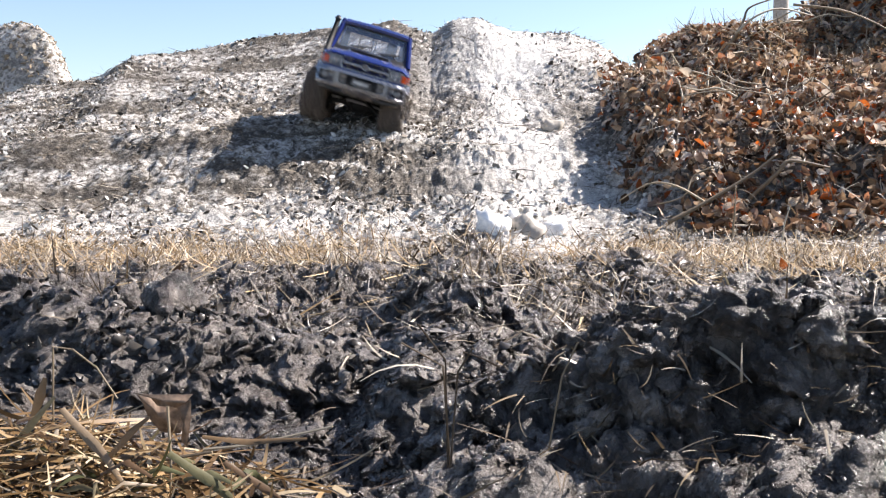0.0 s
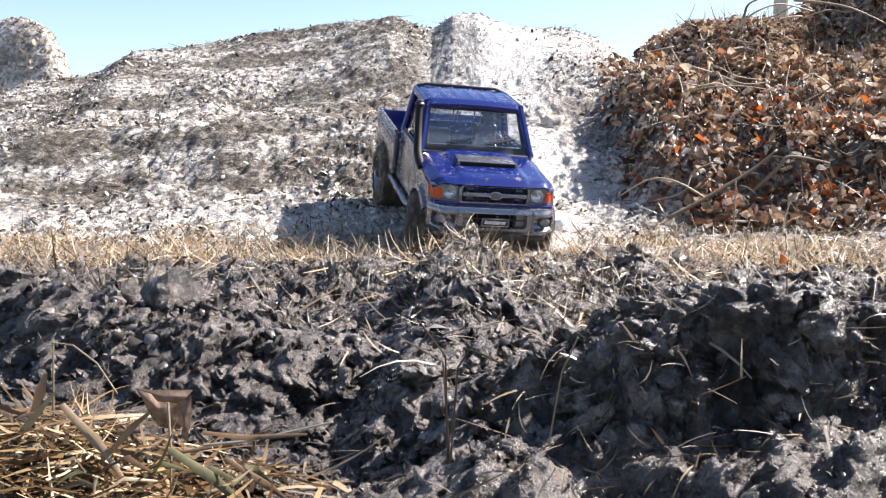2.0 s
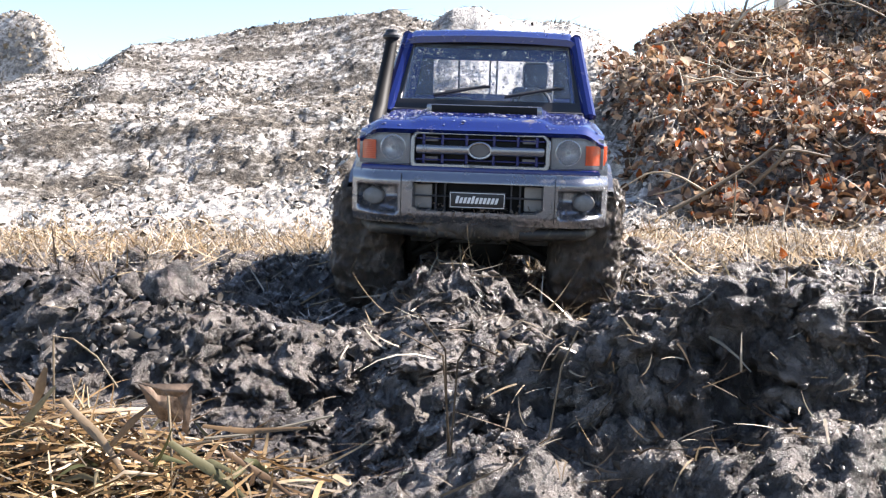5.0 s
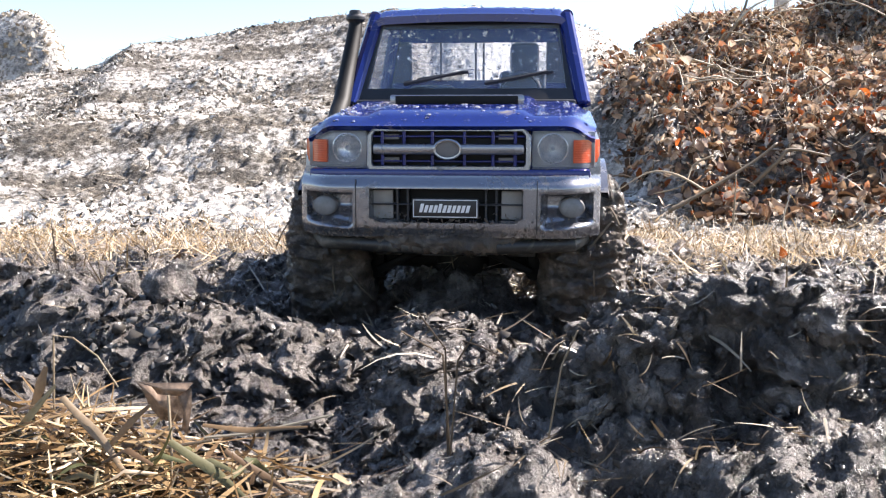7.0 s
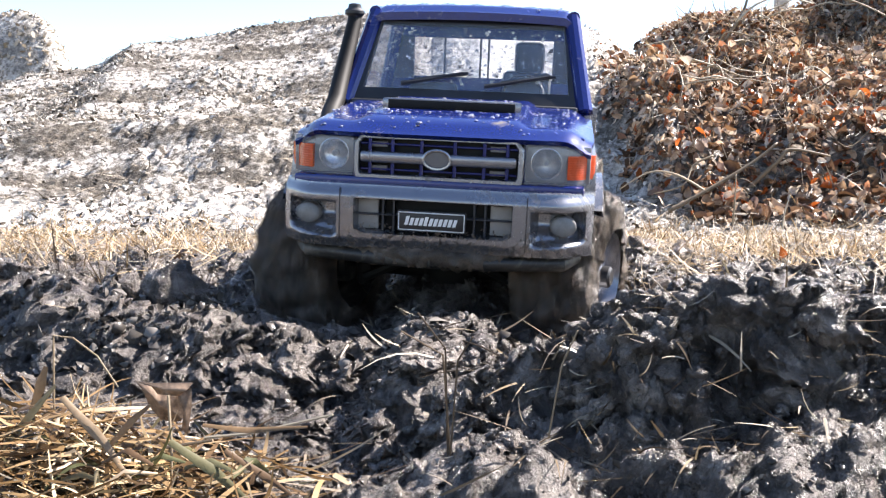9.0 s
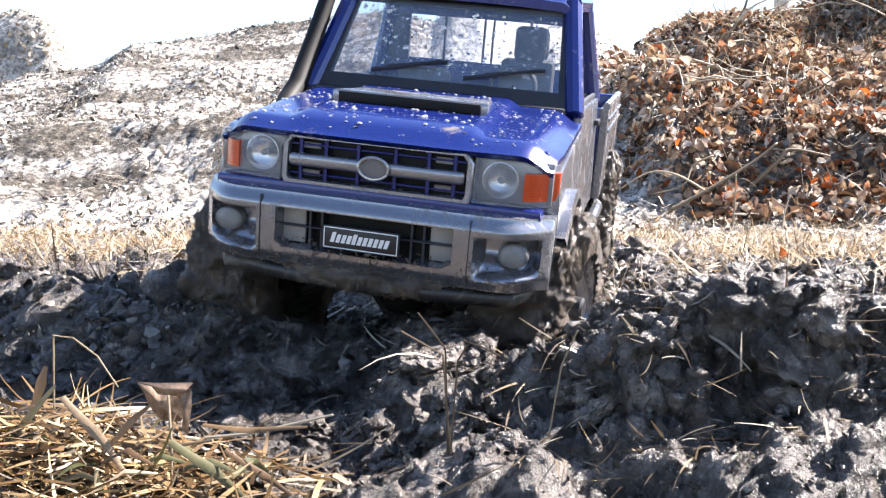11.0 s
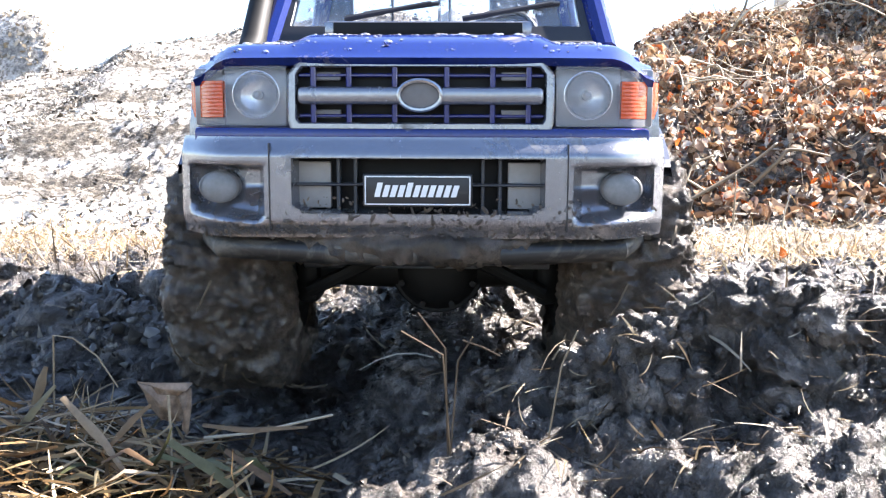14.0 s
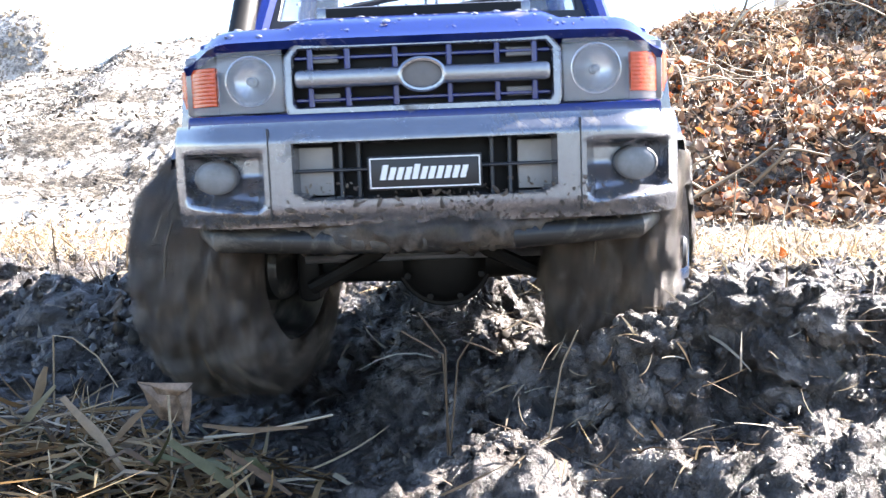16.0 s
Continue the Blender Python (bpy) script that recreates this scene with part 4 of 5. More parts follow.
def slope_frame(x, y):
    """Turns that lay a flat piece on the slope."""
    e = 0.012
    gx, gy = (height(x + e, y) - height(x - e, y)) / (2 * e), (height(x, y + e) - height(x, y - e)) / (2 * e)
    nrm = np.stack([-gx, -gy, np.ones_like(gx)], -1)
    nrm /= np.linalg.norm(nrm, axis=1, keepdims=True)
    t = np.cross(np.array([0.0, 1, 0]), nrm)
    t /= np.linalg.norm(t, axis=1, keepdims=True)
    return np.stack([t, np.cross(nrm, t), nrm], -1), np.sqrt(1 + gx * gx + gy * gy)


def shards(name, x, y, size, flat, mat, label, category, lift=0.0, stretch=(0.3, 0.8), thick=0.25):
    """Small splinters with depth: six-cornered wedges."""
    n = len(x)
    base = np.array([[-1, -.6, 0], [-.2, -1, .1], [1, -.3, 0], [.8, .7, .15], [-.5, .9, 0], [0, 0, 1.0]])
    faces = np.array([[0, 1, 5], [1, 2, 5], [2, 3, 5], [3, 4, 5], [4, 0, 5]])
    v = np.repeat(base[None], n, 0) * (1 + rs.uniform(-.35, .35, (n, 6, 3)))
    v = v * np.stack([np.ones(n), rs.uniform(*stretch, n), np.full(n, thick) * rs.uniform(.5, 1.6, n)], -1)[:, None, :] * size[:, None, None]
    fr, _ = slope_frame(x, y)
    v = np.einsum("nij,nkj->nki", fr @ turned(n, flat), v)
    v += np.stack([x, y, height(x, y) + lift * rs.rand(n)], -1)[:, None, :]
    return mesh_object(name, v.reshape(-1, 3), repeated(faces, 6, n), mat, label, category)


def leaf_shapes(n, curl=1.35):
    """Curled leaf blades, 15 corners each: (n, 15, 3), about 1 long."""
    rows = np.array([-.5, -.28, 0, .28, .5])
    half = np.array([.05, .26, .33, .22, .03])
    v = np.zeros((n, 5, 3, 3))
    c1, c2, tw = rs.uniform(-1.0, 1.6, n) * curl, rs.uniform(-.3, 1.5, n) * curl, rs.uniform(-.8, .8, n)
    for i, (r, h) in enumerate(zip(rows, half)):
        for j, s in enumerate((-1, 0, 1)):
            hh = h * rs.uniform(.75, 1.2, n)
            v[:, i, j, 0] = s * hh * np.cos(c2 * .7)
            v[:, i, j, 1] = r
            v[:, i, j, 2] = abs(s) * hh * np.sin(c2 * .9) + c1 * (r * r - .06) * .8 + tw * r * s * h + rs.normal(0, .025, n)
    q = np.array([[i * 3 + j, i * 3 + j + 1, i * 3 + j + 4, i * 3 + j + 3] for i in range(4) for j in range(2)])
    return v.reshape(n, 15, 3), q


def lay_leaves(n, x, y, length, flat, lift):
    v, q = leaf_shapes(n)
    v = v * length[:, None, None]
    fr, _ = slope_frame(x, y)
    v = np.einsum("nij,nkj->nki", fr @ turned(n, flat), v)
    v += np.stack([x, y, height(x, y) + lift], -1)[:, None, :]
    return v, q


def clod_mesh(n, x, y, size, sink=0.25, lift=0.0):
    bm = bmesh.new()
    bmesh.ops.create_icosphere(bm, subdivisions=3, radius=1)
    base = np.array([v.co for v in bm.verts])
    faces = np.array([[v.index for v in f.verts] for f in bm.faces])
    bm.free()
    k = len(base)
    v = np.repeat(base[None], n, 0)
    for f, a in ((1.3, .30), (3.1, .26), (7.0, .22), (15.0, .15)):
        ph = rs.uniform(0, 6.28, (n, 1, 3))
        d = np.sin(v[:, :, [1, 2, 0]] * f + ph) * np.sin(v[:, :, [2, 0, 1]] * f * 1.3 + ph * 1.7)
        v = v * (1 + a * np.clip(d.sum(-1, keepdims=True), -1, 1) * .6)
    v = v * rs.uniform(.6, 1.35, (n, 1, 3)) * size[:, None, None]
    v = np.einsum("nij,nkj->nki", turned(n, .5), v)
    v += np.stack([x, y, height(x, y) + size * (0.4 - sink) + lift], -1)[:, None, :]
    return v.reshape(-1, 3), repeated(faces, k, n)


def scatter_ground():
    # splinters, straw and grit all over the spoil heap
    n = 84000
    y = 1.24 + 1.25 * rs.rand(n) ** 0.9
    x = rs.uniform(-.56, .52, n) * y
    ok = (bank_mask(x, y) < 0.5) & (rs.rand(n) < (0.15 + 0.85 * step(-.15, .35, fbm(x, y, .14, 3, 81))) * (1 - .8 * np.exp(-((x - .15) / .085) ** 2)))
    x, y = x[ok], y[ok]
    shards("heap_chips", x, y, 0.0012 + 0.0062 * rs.rand(len(x)) ** 5, .45, CHIPS, "pale and dark splinters and grit on the spoil heap", "debris", 0.003)
    n = 5200
    y = 1.24 + 1.2 * rs.rand(n)
    x = rs.uniform(-.56, .48, n) * y
    ok = bank_mask(x, y) < 0.5
    x, y = x[ok], y[ok]
    n = len(x)
    v, f = blades(x, y, height(x, y) + .002, rs.uniform(.012, .05, n), rs.uniform(.0008, .0022, n), rs.uniform(1.25, 1.75, n), rs.normal(0, .3, n), rs.uniform(0, 6.28, n))
    mesh_object("heap_straw", v, f, TWIG, "broken stalks strewn over the spoil heap", "debris")
    # dry turf along the foot of the heap
    band = lambda x, y: step(.88, 1.0, y + .12 * step(.12, .3, x) + .05 * fbm(x, y, .15, 2, 90)) * step(1.40, 1.27, y) * (.35 + .65 * step(.05, .25, np.abs(x - .05))) * (.25 + .75 * step(-.25, .3, fbm(x, y, .09, 3, 94)))
    grass("dry_grass", 30000, (-.75, .75), (.78, 1.42), (.010, .050), (.0006, .0018), (.7, 1.75), STRAW, "short dry straw-coloured grass along the heap", band)
    grass("withered_grass", 24000, (-.6, .7), (.52, 1.1), (.006, .036), (.0004, .0013), (.5, 1.8), WITHERED, "withered grass trodden into the mud", lambda x, y: .08 + .92 * step(-.05, .4, fbm(x, y, .1, 3, 92)), .005)
    grass("mud_straw", 5200, (-.42, .42), (.42, .95), (.005, .024), (.0004, .0012), (1.0, 1.8), SCRAPS, "straw pressed into wet mud", lambda x, y: .15 + .85 * step(0, .4, fbm(x, y, .09, 3, 93)), .003)
    grass("long_stalks", 520, (-.42, .5), (.60, 1.0), (.03, .06), (.0007, .0016), (1.1, 1.7), GREENISH, "long withered stalks lying on the mud", None, .004)
    grass("mud_roots", 420, (-.05, .3), (.24, .46), (.008, .030), (.0005, .0013), (1.0, 1.8), TWIG, "root hairs and bits of stalk in the mud", None, .003)
    # clods, roots and straw that stick out of the ridge's steep side
    n = 2200
    x = rs.uniform(.01, .26, n)
    y = np.where(rs.rand(n) < .35, table(x, LIP, 1) - .060 + .085 * rs.rand(n), .282 - .022 + .032 * rs.rand(n))
    v, f = clod_mesh(n, x, y - .002, .0007 + .0034 * rs.rand(n) ** 2.6, .25)
    mesh_object("ridge_clods", v, f, EARTH, "clods breaking from the steep mud ridge", "mud", "stuff", True)
    n = 170
    x = rs.uniform(.015, .27, n)
    y = np.where(rs.rand(n) < .35, table(x, LIP, 1) - .062 + .070 * rs.rand(n), .280 - .018 + .022 * rs.rand(n))
    v, f = clod_mesh(n, x, y, .0024 + .0066 * rs.rand(n) ** 2, .5)
    mesh_object("ridge_lumps", v, f, EARTH, "lumps of dark mud on the ridge's side", "mud", "stuff", True)
    n = 620
    x = rs.uniform(.02, .24, n)
    y = np.where(rs.rand(n) < .3, table(x, LIP, 1) - .045 + .055 * rs.rand(n), .282 - .034 + .046 * rs.rand(n))
    v, f = blades(x, y - .004, height(x, y) + .002, rs.uniform(.004, .015, n), rs.uniform(.0003, .0009, n), rs.uniform(.7, 2.0, n), rs.normal(0, .6, n), rs.uniform(-3.1, 0.2, n))
    mesh_object("ridge_straw", v, f, WITHERED, "bits of straw sticking from the mud ridge", "straw")
    # stalks among the leaves
    n = 4400
    x, y = rs.uniform(.28, 1.0, n), rs.uniform(1.34, 2.2, n)
    ok = (rs.rand(n) < bank_mask(x, y)) & (x < .52 * y)
    x, y = x[ok], y[ok]
    n = len(x)
    v, f = blades(x, y, height(x, y) + .012, rs.uniform(.015, .07, n), rs.uniform(.0008, .0020, n), rs.uniform(.5, 1.9, n), rs.normal(0, .6, n), rs.uniform(0, 6.28, n))
    mesh_object("leaf_bank_stalks", v, f, TWIG, "dry stalks tangled among dead leaves", "straw")
    n = 4200
    x, y = rs.uniform(.38, 1.15, n), rs.uniform(1.75, 2.35, n)
    ok = (rs.rand(n) < bank_mask(x, y)) & (x < .55 * y)
    x, y = x[ok], y[ok]
    n = len(x)
    v, f = blades(x, y, height(x, y) + .016, rs.uniform(.010, .036, n), rs.uniform(.0010, .0030, n), rs.uniform(1.0, 1.9, n), rs.normal(0, .6, n), rs.uniform(0, 6.28, n))
    mesh_object("bank_top_straw", v, f, STRAW, "pale dry straw over the top of the leaf bank", "straw")
    # rubble of the pale heap further off
    n = 7000
    y = rs.uniform(2.8, 3.6, n)
    x = -.40 * y - .5 * rs.rand(n) + .1
    shards("far_heap_rubble", x, y, .003 + .010 * rs.rand(n) ** 4, .6, SCRAPS, "pale rubble and splinters on a distant heap", "debris", .004)
    # mud crumbs
    n = 16000
    y = .40 + .72 * rs.rand(n)
    x = rs.uniform(-.54, .54, n) * y
    ok = rs.rand(n) < .25 + .75 * step(-.1, .4, fbm(x, y, .07, 3, 95))
    x, y = x[ok], y[ok]
    shards("mud_crumbs", x, y, .0008 + .0034 * rs.rand(len(x)) ** 3, .2, CLOD, "crumbs of dark wet mud", "mud", .001, (.5, 1.0), .8)
    n = 7000
    y = .21 + .24 * rs.rand(n)
    x = rs.uniform(-.54, .54, n) * y
    ok = rs.rand(n) < .15 + .85 * step(0, .45, fbm(x, y, .04, 3, 96))
    x, y = x[ok], y[ok]
    shards("fine_mud_crumbs", x, y, .0004 + .0011 * rs.rand(len(x)) ** 3, .2, CLOD, "fine crumbs of dark wet mud", "mud", .0005, (.5, 1.0), .8)


def big_clods():
    for x, y, s, mat, name, label, cat in ((.195, 1.02, .026, MUD, "mud_clod", "large dark clod of mud in dry grass", "clod"),
                                          (.228, 1.03, .021, MUD, "mud_clod", "dark clod of mud in dry grass", "clod"),
                                          (.170, 1.00, .015, MUD, "mud_clod", "dark clod of mud in dry grass", "clod"),
                                          (.213, .99, .016, MUD, "mud_clod", "dark clod of mud in dry grass", "clod"),
                                          (.262, 1.01, .014, MUD, "mud_clod", "dark clod of mud in dry grass", "clod"),
                                          (.245, .96, .016, MUD, "mud_clod", "dark clod of mud beside the track", "clod"),
                                          (-.30, .90, .018, MUD, "mud_clod", "dark clod of mud at the turf edge", "clod"),
                                          (-.10, .86, .012, MUD, "mud_clod", "dark clod of mud with straw", "clod"),
                                          (.02, .80, .013, MUD, "mud_clod", "dark glistening clod of mud", "clod"),
                                          (-.134, .462, .014, EARTH, "mud_clod", "smooth rounded clod of dark mud on the pit's lip", "clod"),
                                          (-.160, .475, .010, EARTH, "mud_clod", "smooth rounded clod of dark mud on the pit's lip", "clod"),
                                          (.148, .63, .017, MUD, "mud_clod", "clod of mud thrown up beside the rut", "clod"),
                                          (.165, .60, .011, MUD, "mud_clod", "clod of mud thrown up beside the rut", "clod"),
                                          (.30, 1.12, .012, MUD, "mud_clod", "dark clod of mud in dry grass", "clod"),
                                          (.123, 1.335, .021, STONE, "stone", "grey-brown rounded stone at the heap's foot", "stone"),
                                          (.215, 1.86, .022, STONE, "stone", "pale weathered stone on the heap", "stone"),
                                          (.075, 1.33, .024, PALE, "clay_lump", "chalky white lump of dry clay", "clay lump"),
                                          (.165, 1.345, .019, PALE, "clay_lump", "chalky white lump of dry clay", "clay lump"),
                                          (.105, 1.385, .016, PALE, "clay_lump", "chalky white lump of dry clay", "clay lump")):
        v, f = clod_mesh(1, np.array([x]), np.array([y]), np.array([s]), .42)
        tagged(mesh_object(name, v, f, mat, label, cat, "", True), group=name.replace("_", " ") + "s")


def leaf_bank():
    n = 72000
    x, y = rs.uniform(.20, 1.7, n), rs.uniform(1.31, 2.75, n)
    _, steep = slope_frame(x, y)
    ok = (rs.rand(n) < bank_mask(x, y) ** .7 * steep / 2.6 * (.55 + .45 * step(2.4, 2.0, y))) & (x < .62 * y)
    x, y = x[ok], y[ok]
    n = len(x)
    pile = tagged(new("leaf_pile"), "bank of brown and russet dead leaves with twigs", "leaf pile")
    v, q = lay_leaves(n, x, y, rs.uniform(.008, .026, n), .05, -.004 + .026 * rs.rand(n))
    rest = mesh_object("leaf_litter", v.reshape(-1, 3), repeated(q, 15, n), LEAVES, "", "", "", True)
    rest.parent = pile
    tagged(rest, "tangle of brown dead leaves", kind="stuff")
    shapes = []
    for k in range(7):
        v, q = leaf_shapes(1)
        me = bpy.data.meshes.new("leaf")
        me.from_pydata([tuple(p) for p in v[0]], [], [tuple(map(int, f)) for f in q])
        me.polygons.foreach_set("use_smooth", np.ones(len(me.polygons), bool))
        me.materials.append(LEAF)
        shapes.append(me)
    made = 0
    while made < 280:
        x, y = rs.uniform(.3, .8), rs.uniform(1.33, 2.0)
        if rs.rand() > bank_mask(np.array([x]), np.array([y]))[0] or x > .5 * y:
            continue
        ob = new("leaf", shapes[made % 7])
        fr, _ = slope_frame(np.array([x]), np.array([y]))
        m = Matrix((fr @ turned(1, .3))[0].tolist()).to_4x4()
        s = rs.uniform(.014, .032)
        ob.matrix_world = Matrix.Translation((x, y, float(height(x, y)) + .016 + .012 * rs.rand())) @ m @ Matrix.Diagonal((s, s, s, 1))
        ob.parent = pile
        made += 1
    # stray leaves in the grass
    for x, y, s, name in ((-.165, .93, .024, "dead_leaf"), (-.255, .90, .022, "dead_leaf"), (.03, .93, .016, "dead_leaf"), (.33, .90, .018, "dead_leaf")):
        ob = new(name, shapes[int(x * 100) % 7])
        ob.matrix_world = pose(x, y, float(height(x, y)) + .008, 60, 20, 30 + 500 * x) @ Matrix.Diagonal((s, s, s, 1))
        tagged(ob, "single russet dead leaf caught in the grass", "leaf", "stray leaves")


def twig(path, r, label, n=6):
    pts = [Vector(p) for p in path]
    fine = []
    for i in range(len(pts) - 1):
        p0, p1, p2, p3 = pts[max(i - 1, 0)], pts[i], pts[i + 1], pts[min(i + 2, len(pts) - 1)]
        for k in range(5):
            t = k / 5
            fine.append(0.5 * ((2 * p1) + (p2 - p0) * t + (2 * p0 - 5 * p1 + 4 * p2 - p3) * t * t + (3 * p1 - p0 - 3 * p2 + p3) * t ** 3))
    fine.append(pts[-1])
    bm = tube(bmesh.new(), fine, [r * (1 - .6 * i / len(fine)) for i in range(len(fine))], n)
    me = bpy.data.meshes.new("twig")
    bm.to_mesh(me)
    bm.free()
    me.polygons.foreach_set("use_smooth", np.ones(len(me.polygons), bool))
    me.materials.append(STICK)
    return tagged(new("twig", me), label, "twig", "twigs on the leaf bank")


def twigs():
    rng = random.Random(8)
    h = lambda x, y: float(height(x, y))
    # a pale bent twig standing over the crest of the bank
    twig([(.60, 2.02, h(.60, 2.02) + .02), (.63, 2.02, .40), (.645, 2.03, .425), (.66, 2.04, .455), (.71, 2.05, .475)], .004, "pale bare bent twig above the leaves")
    twig([(.62, 2.0, .395), (.66, 2.0, .43), (.72, 2.02, .45), (.80, 2.05, .44)], .003, "pale bare forked twig above the leaves")
    twig([(.74, 2.0, .455), (.84, 1.95, .43), (.95, 1.9, .36)], .003, "long pale twig lying down the bank")
    twig([(.44, 1.44, .03), (.50, 1.40, .10), (.52, 1.40, .12), (.58, 1.40, .11)], .004, "grey weathered twig at the bank's foot")
    twig([(.33, 1.36, .03), (.38, 1.37, .055), (.46, 1.39, .10), (.50, 1.40, .13)], .004, "grey weathered branch across the leaves")
    twig([(.405, 1.30, .0), (.408, 1.30, .05), (.410, 1.305, .085)], .0016, "thin dry stalk standing before the leaves")
    twig([(.475, 1.30, .0), (.478, 1.30, .03), (.485, 1.30, .055)], .0014, "thin dry stalk standing before the leaves")
    tagged(twig([(-.264, .62, h(-.264, .62) + .006), (-.24, .62, h(-.24, .62) + .005), (-.212, .612, h(-.212, .612) + .004)], .0019, "dark weathered stick lying on churned mud"), group="sticks on the mud")
    tagged(twig([(.108, .350, h(.108, .350) + .003), (.122, .345, h(.122, .345) + .004), (.138, .338, h(.138, .338) + .003)], .0011, "dark weathered stick lying on the mud ridge"), group="sticks on the mud")
    for _ in range(34):
        y = rng.uniform(1.36, 2.1)
        x = rng.uniform(.37 + .1 * (y - 1.36), .5 * y)
        a, ln = rng.uniform(0, 6.28), rng.uniform(.05, .17)
        path = []
        for k in range(4):
            px, py = x + math.cos(a) * ln * k / 3, y + .6 * math.sin(a) * ln * k / 3
            path.append((px, py, h(px, py) + .018 + rng.uniform(0, .03) + .02 * math.sin(k)))
            a += rng.uniform(-.5, .5)
        twig(path, rng.uniform(.0011, .0026), "thin dry twig tangled in dead leaves", 5)


def near_grass():
    """The tuft of dead grass close to the camera, with a torn leaf and a bent stalk."""
    tuft = tagged(new("grass_tuft"), "tuft of withered grass close to the ground", "grass tuft")
    n = 1100
    x, y = rs.normal(-.108, .040, n), rs.normal(.272, .022, n)
    ok = (x > -.24) & (x < -.035) & (y > .225) & (y < .32)
    x, y = x[ok], y[ok]
    n = len(x)
    lift = .017 * np.exp(-((x + .118) / .042) ** 2) * np.exp(-((y - .275) / .03) ** 2)
    v, f = blades(x, y, height(x, y) - .002 + (.005 + lift) * rs.rand(n), rs.uniform(.010, .036, n), rs.uniform(.0006, .0021, n), rs.uniform(1.15, 1.9, n), rs.normal(.15, .6, n), rs.uniform(0, 6.28, n), 5)
    b = mesh_object("grass_thatch", v, f, TUFT, "", "", "", True)
    b.parent = tuft
    tagged(b, "tangled withered grass blades", kind="stuff")
    def stalk(path, r):
        bm = tube(bmesh.new(), path, [.62 * r * (1 - .4 * i / len(path)) for i in range(len(path))], 6)
        me = bpy.data.meshes.new("stalk")
        bm.to_mesh(me)
        bm.free()
        me.materials.append(STICK)
        ob = new("stalk", me)
        ob.parent = tuft
    stalk([(-.124, .29, .0), (-.123, .288, .03), (-.1215, .286, .0505), (-.115, .285, .0497), (-.107, .283, .0445), (-.1005, .282, .035)], .0006)
    stalk([(-.075, .285, .018), (-.060, .283, .020), (-.034, .281, .0265)], .0009)
    stalk([(-.096, .28, .010), (-.085, .278, .017), (-.070, .276, .020)], .0011)
    stalk([(-.135, .28, .012), (-.120, .270, .022), (-.105, .262, .012)], .0013)
    stalk([(-.082, .272, .035), (-.0808, .270, .020), (-.081, .268, -.003)], .0008)
    # broad withered blades, creased along the middle
    def broad(path, width, tilt, mat):
        pts = [Vector(p) for p in path]
        bm, rows = bmesh.new(), []
        for i in range(9):
            s = i / 8 * (len(pts) - 1)
            k = min(int(s), len(pts) - 2)
            p = pts[k].lerp(pts[k + 1], s - k)
            d = (pts[k + 1] - pts[k]).normalized()
            side = (d.cross(Vector((0, -1, .5))).normalized()).lerp(Vector((0, -1, .5)).normalized(), tilt + .10 * math.sin(3 * s + 50 * width)).normalized()
            w = width * (.35 + .65 * math.sin(math.pi * min(1, .18 + i / 8 * .80)))  * (1 + .12 * math.sin(5 * i))
            up = d.cross(side) * w * .18
            rows.append([bm.verts.new(p - side * w / 2 + up), bm.verts.new(p), bm.verts.new(p + side * w / 2 + up)])
        for a, c in zip(rows, rows[1:]):
            for q in range(2):
                bm.faces.new((a[q], a[q + 1], c[q + 1], c[q]))
        me = bpy.data.meshes.new("grass_blade")
        bm.to_mesh(me)
        bm.free()
        me.polygons.foreach_set("use_smooth", np.ones(len(me.polygons), bool))
        me.materials.append(mat)
        new("grass_blade", me).parent = tuft
    broad([(-.1095, .262, .037), (-.1028, .261, .030), (-.0965, .260, .0235), (-.0890, .258, .013)], .0026, .2, BLADE)
    broad([(-.1285, .283, .026), (-.125, .283, .036), (-.1235, .284, .041)], .0034, .1, BLADE)
    broad([(-.099, .262, .020), (-.090, .262, .030), (-.0845, .263, .0345)], .0022, .1, BLADE)
    broad([(-.138, .27, .012), (-.122, .268, .030), (-.114, .268, .039)], .0028, .2, BLADE)
    broad([(-.079, .262, .024), (-.066, .260, .016), (-.054, .258, .006)], .0030, .2, BLADE)
    broad([(-.064, .266, .020), (-.052, .264, .013), (-.044, .262, .008)], .0022, .2, BLADE)
    broad([(-.072, .272, .026), (-.058, .270, .025), (-.040, .268, .0265)], .0020, .3, BLADE)
    rng = random.Random(21)
    for _ in range(40):
        x, y = rng.gauss(-.108, .032), rng.uniform(.245, .29)
        if not -.165 < x < -.045:
            continue
        z = float(height(x, y)) + .003 + .015 * math.exp(-((x + .115) / .04) ** 2) * rng.random()
        a, ln, b = rng.uniform(0, 6.28), rng.uniform(.010, .026), rng.uniform(-.25, .7)
        broad([(x, y, z), (x + ln * .5 * math.cos(a), y + ln * .3 * math.sin(a), z + ln * .5 * b), (x + ln * math.cos(a), y + ln * .6 * math.sin(a), z + ln * b * .2)], rng.uniform(.0010, .0028), rng.uniform(0, .6), BLADE)
    # torn leaf with its upper edge folded over and a strip hanging down
    bm = bmesh.new()
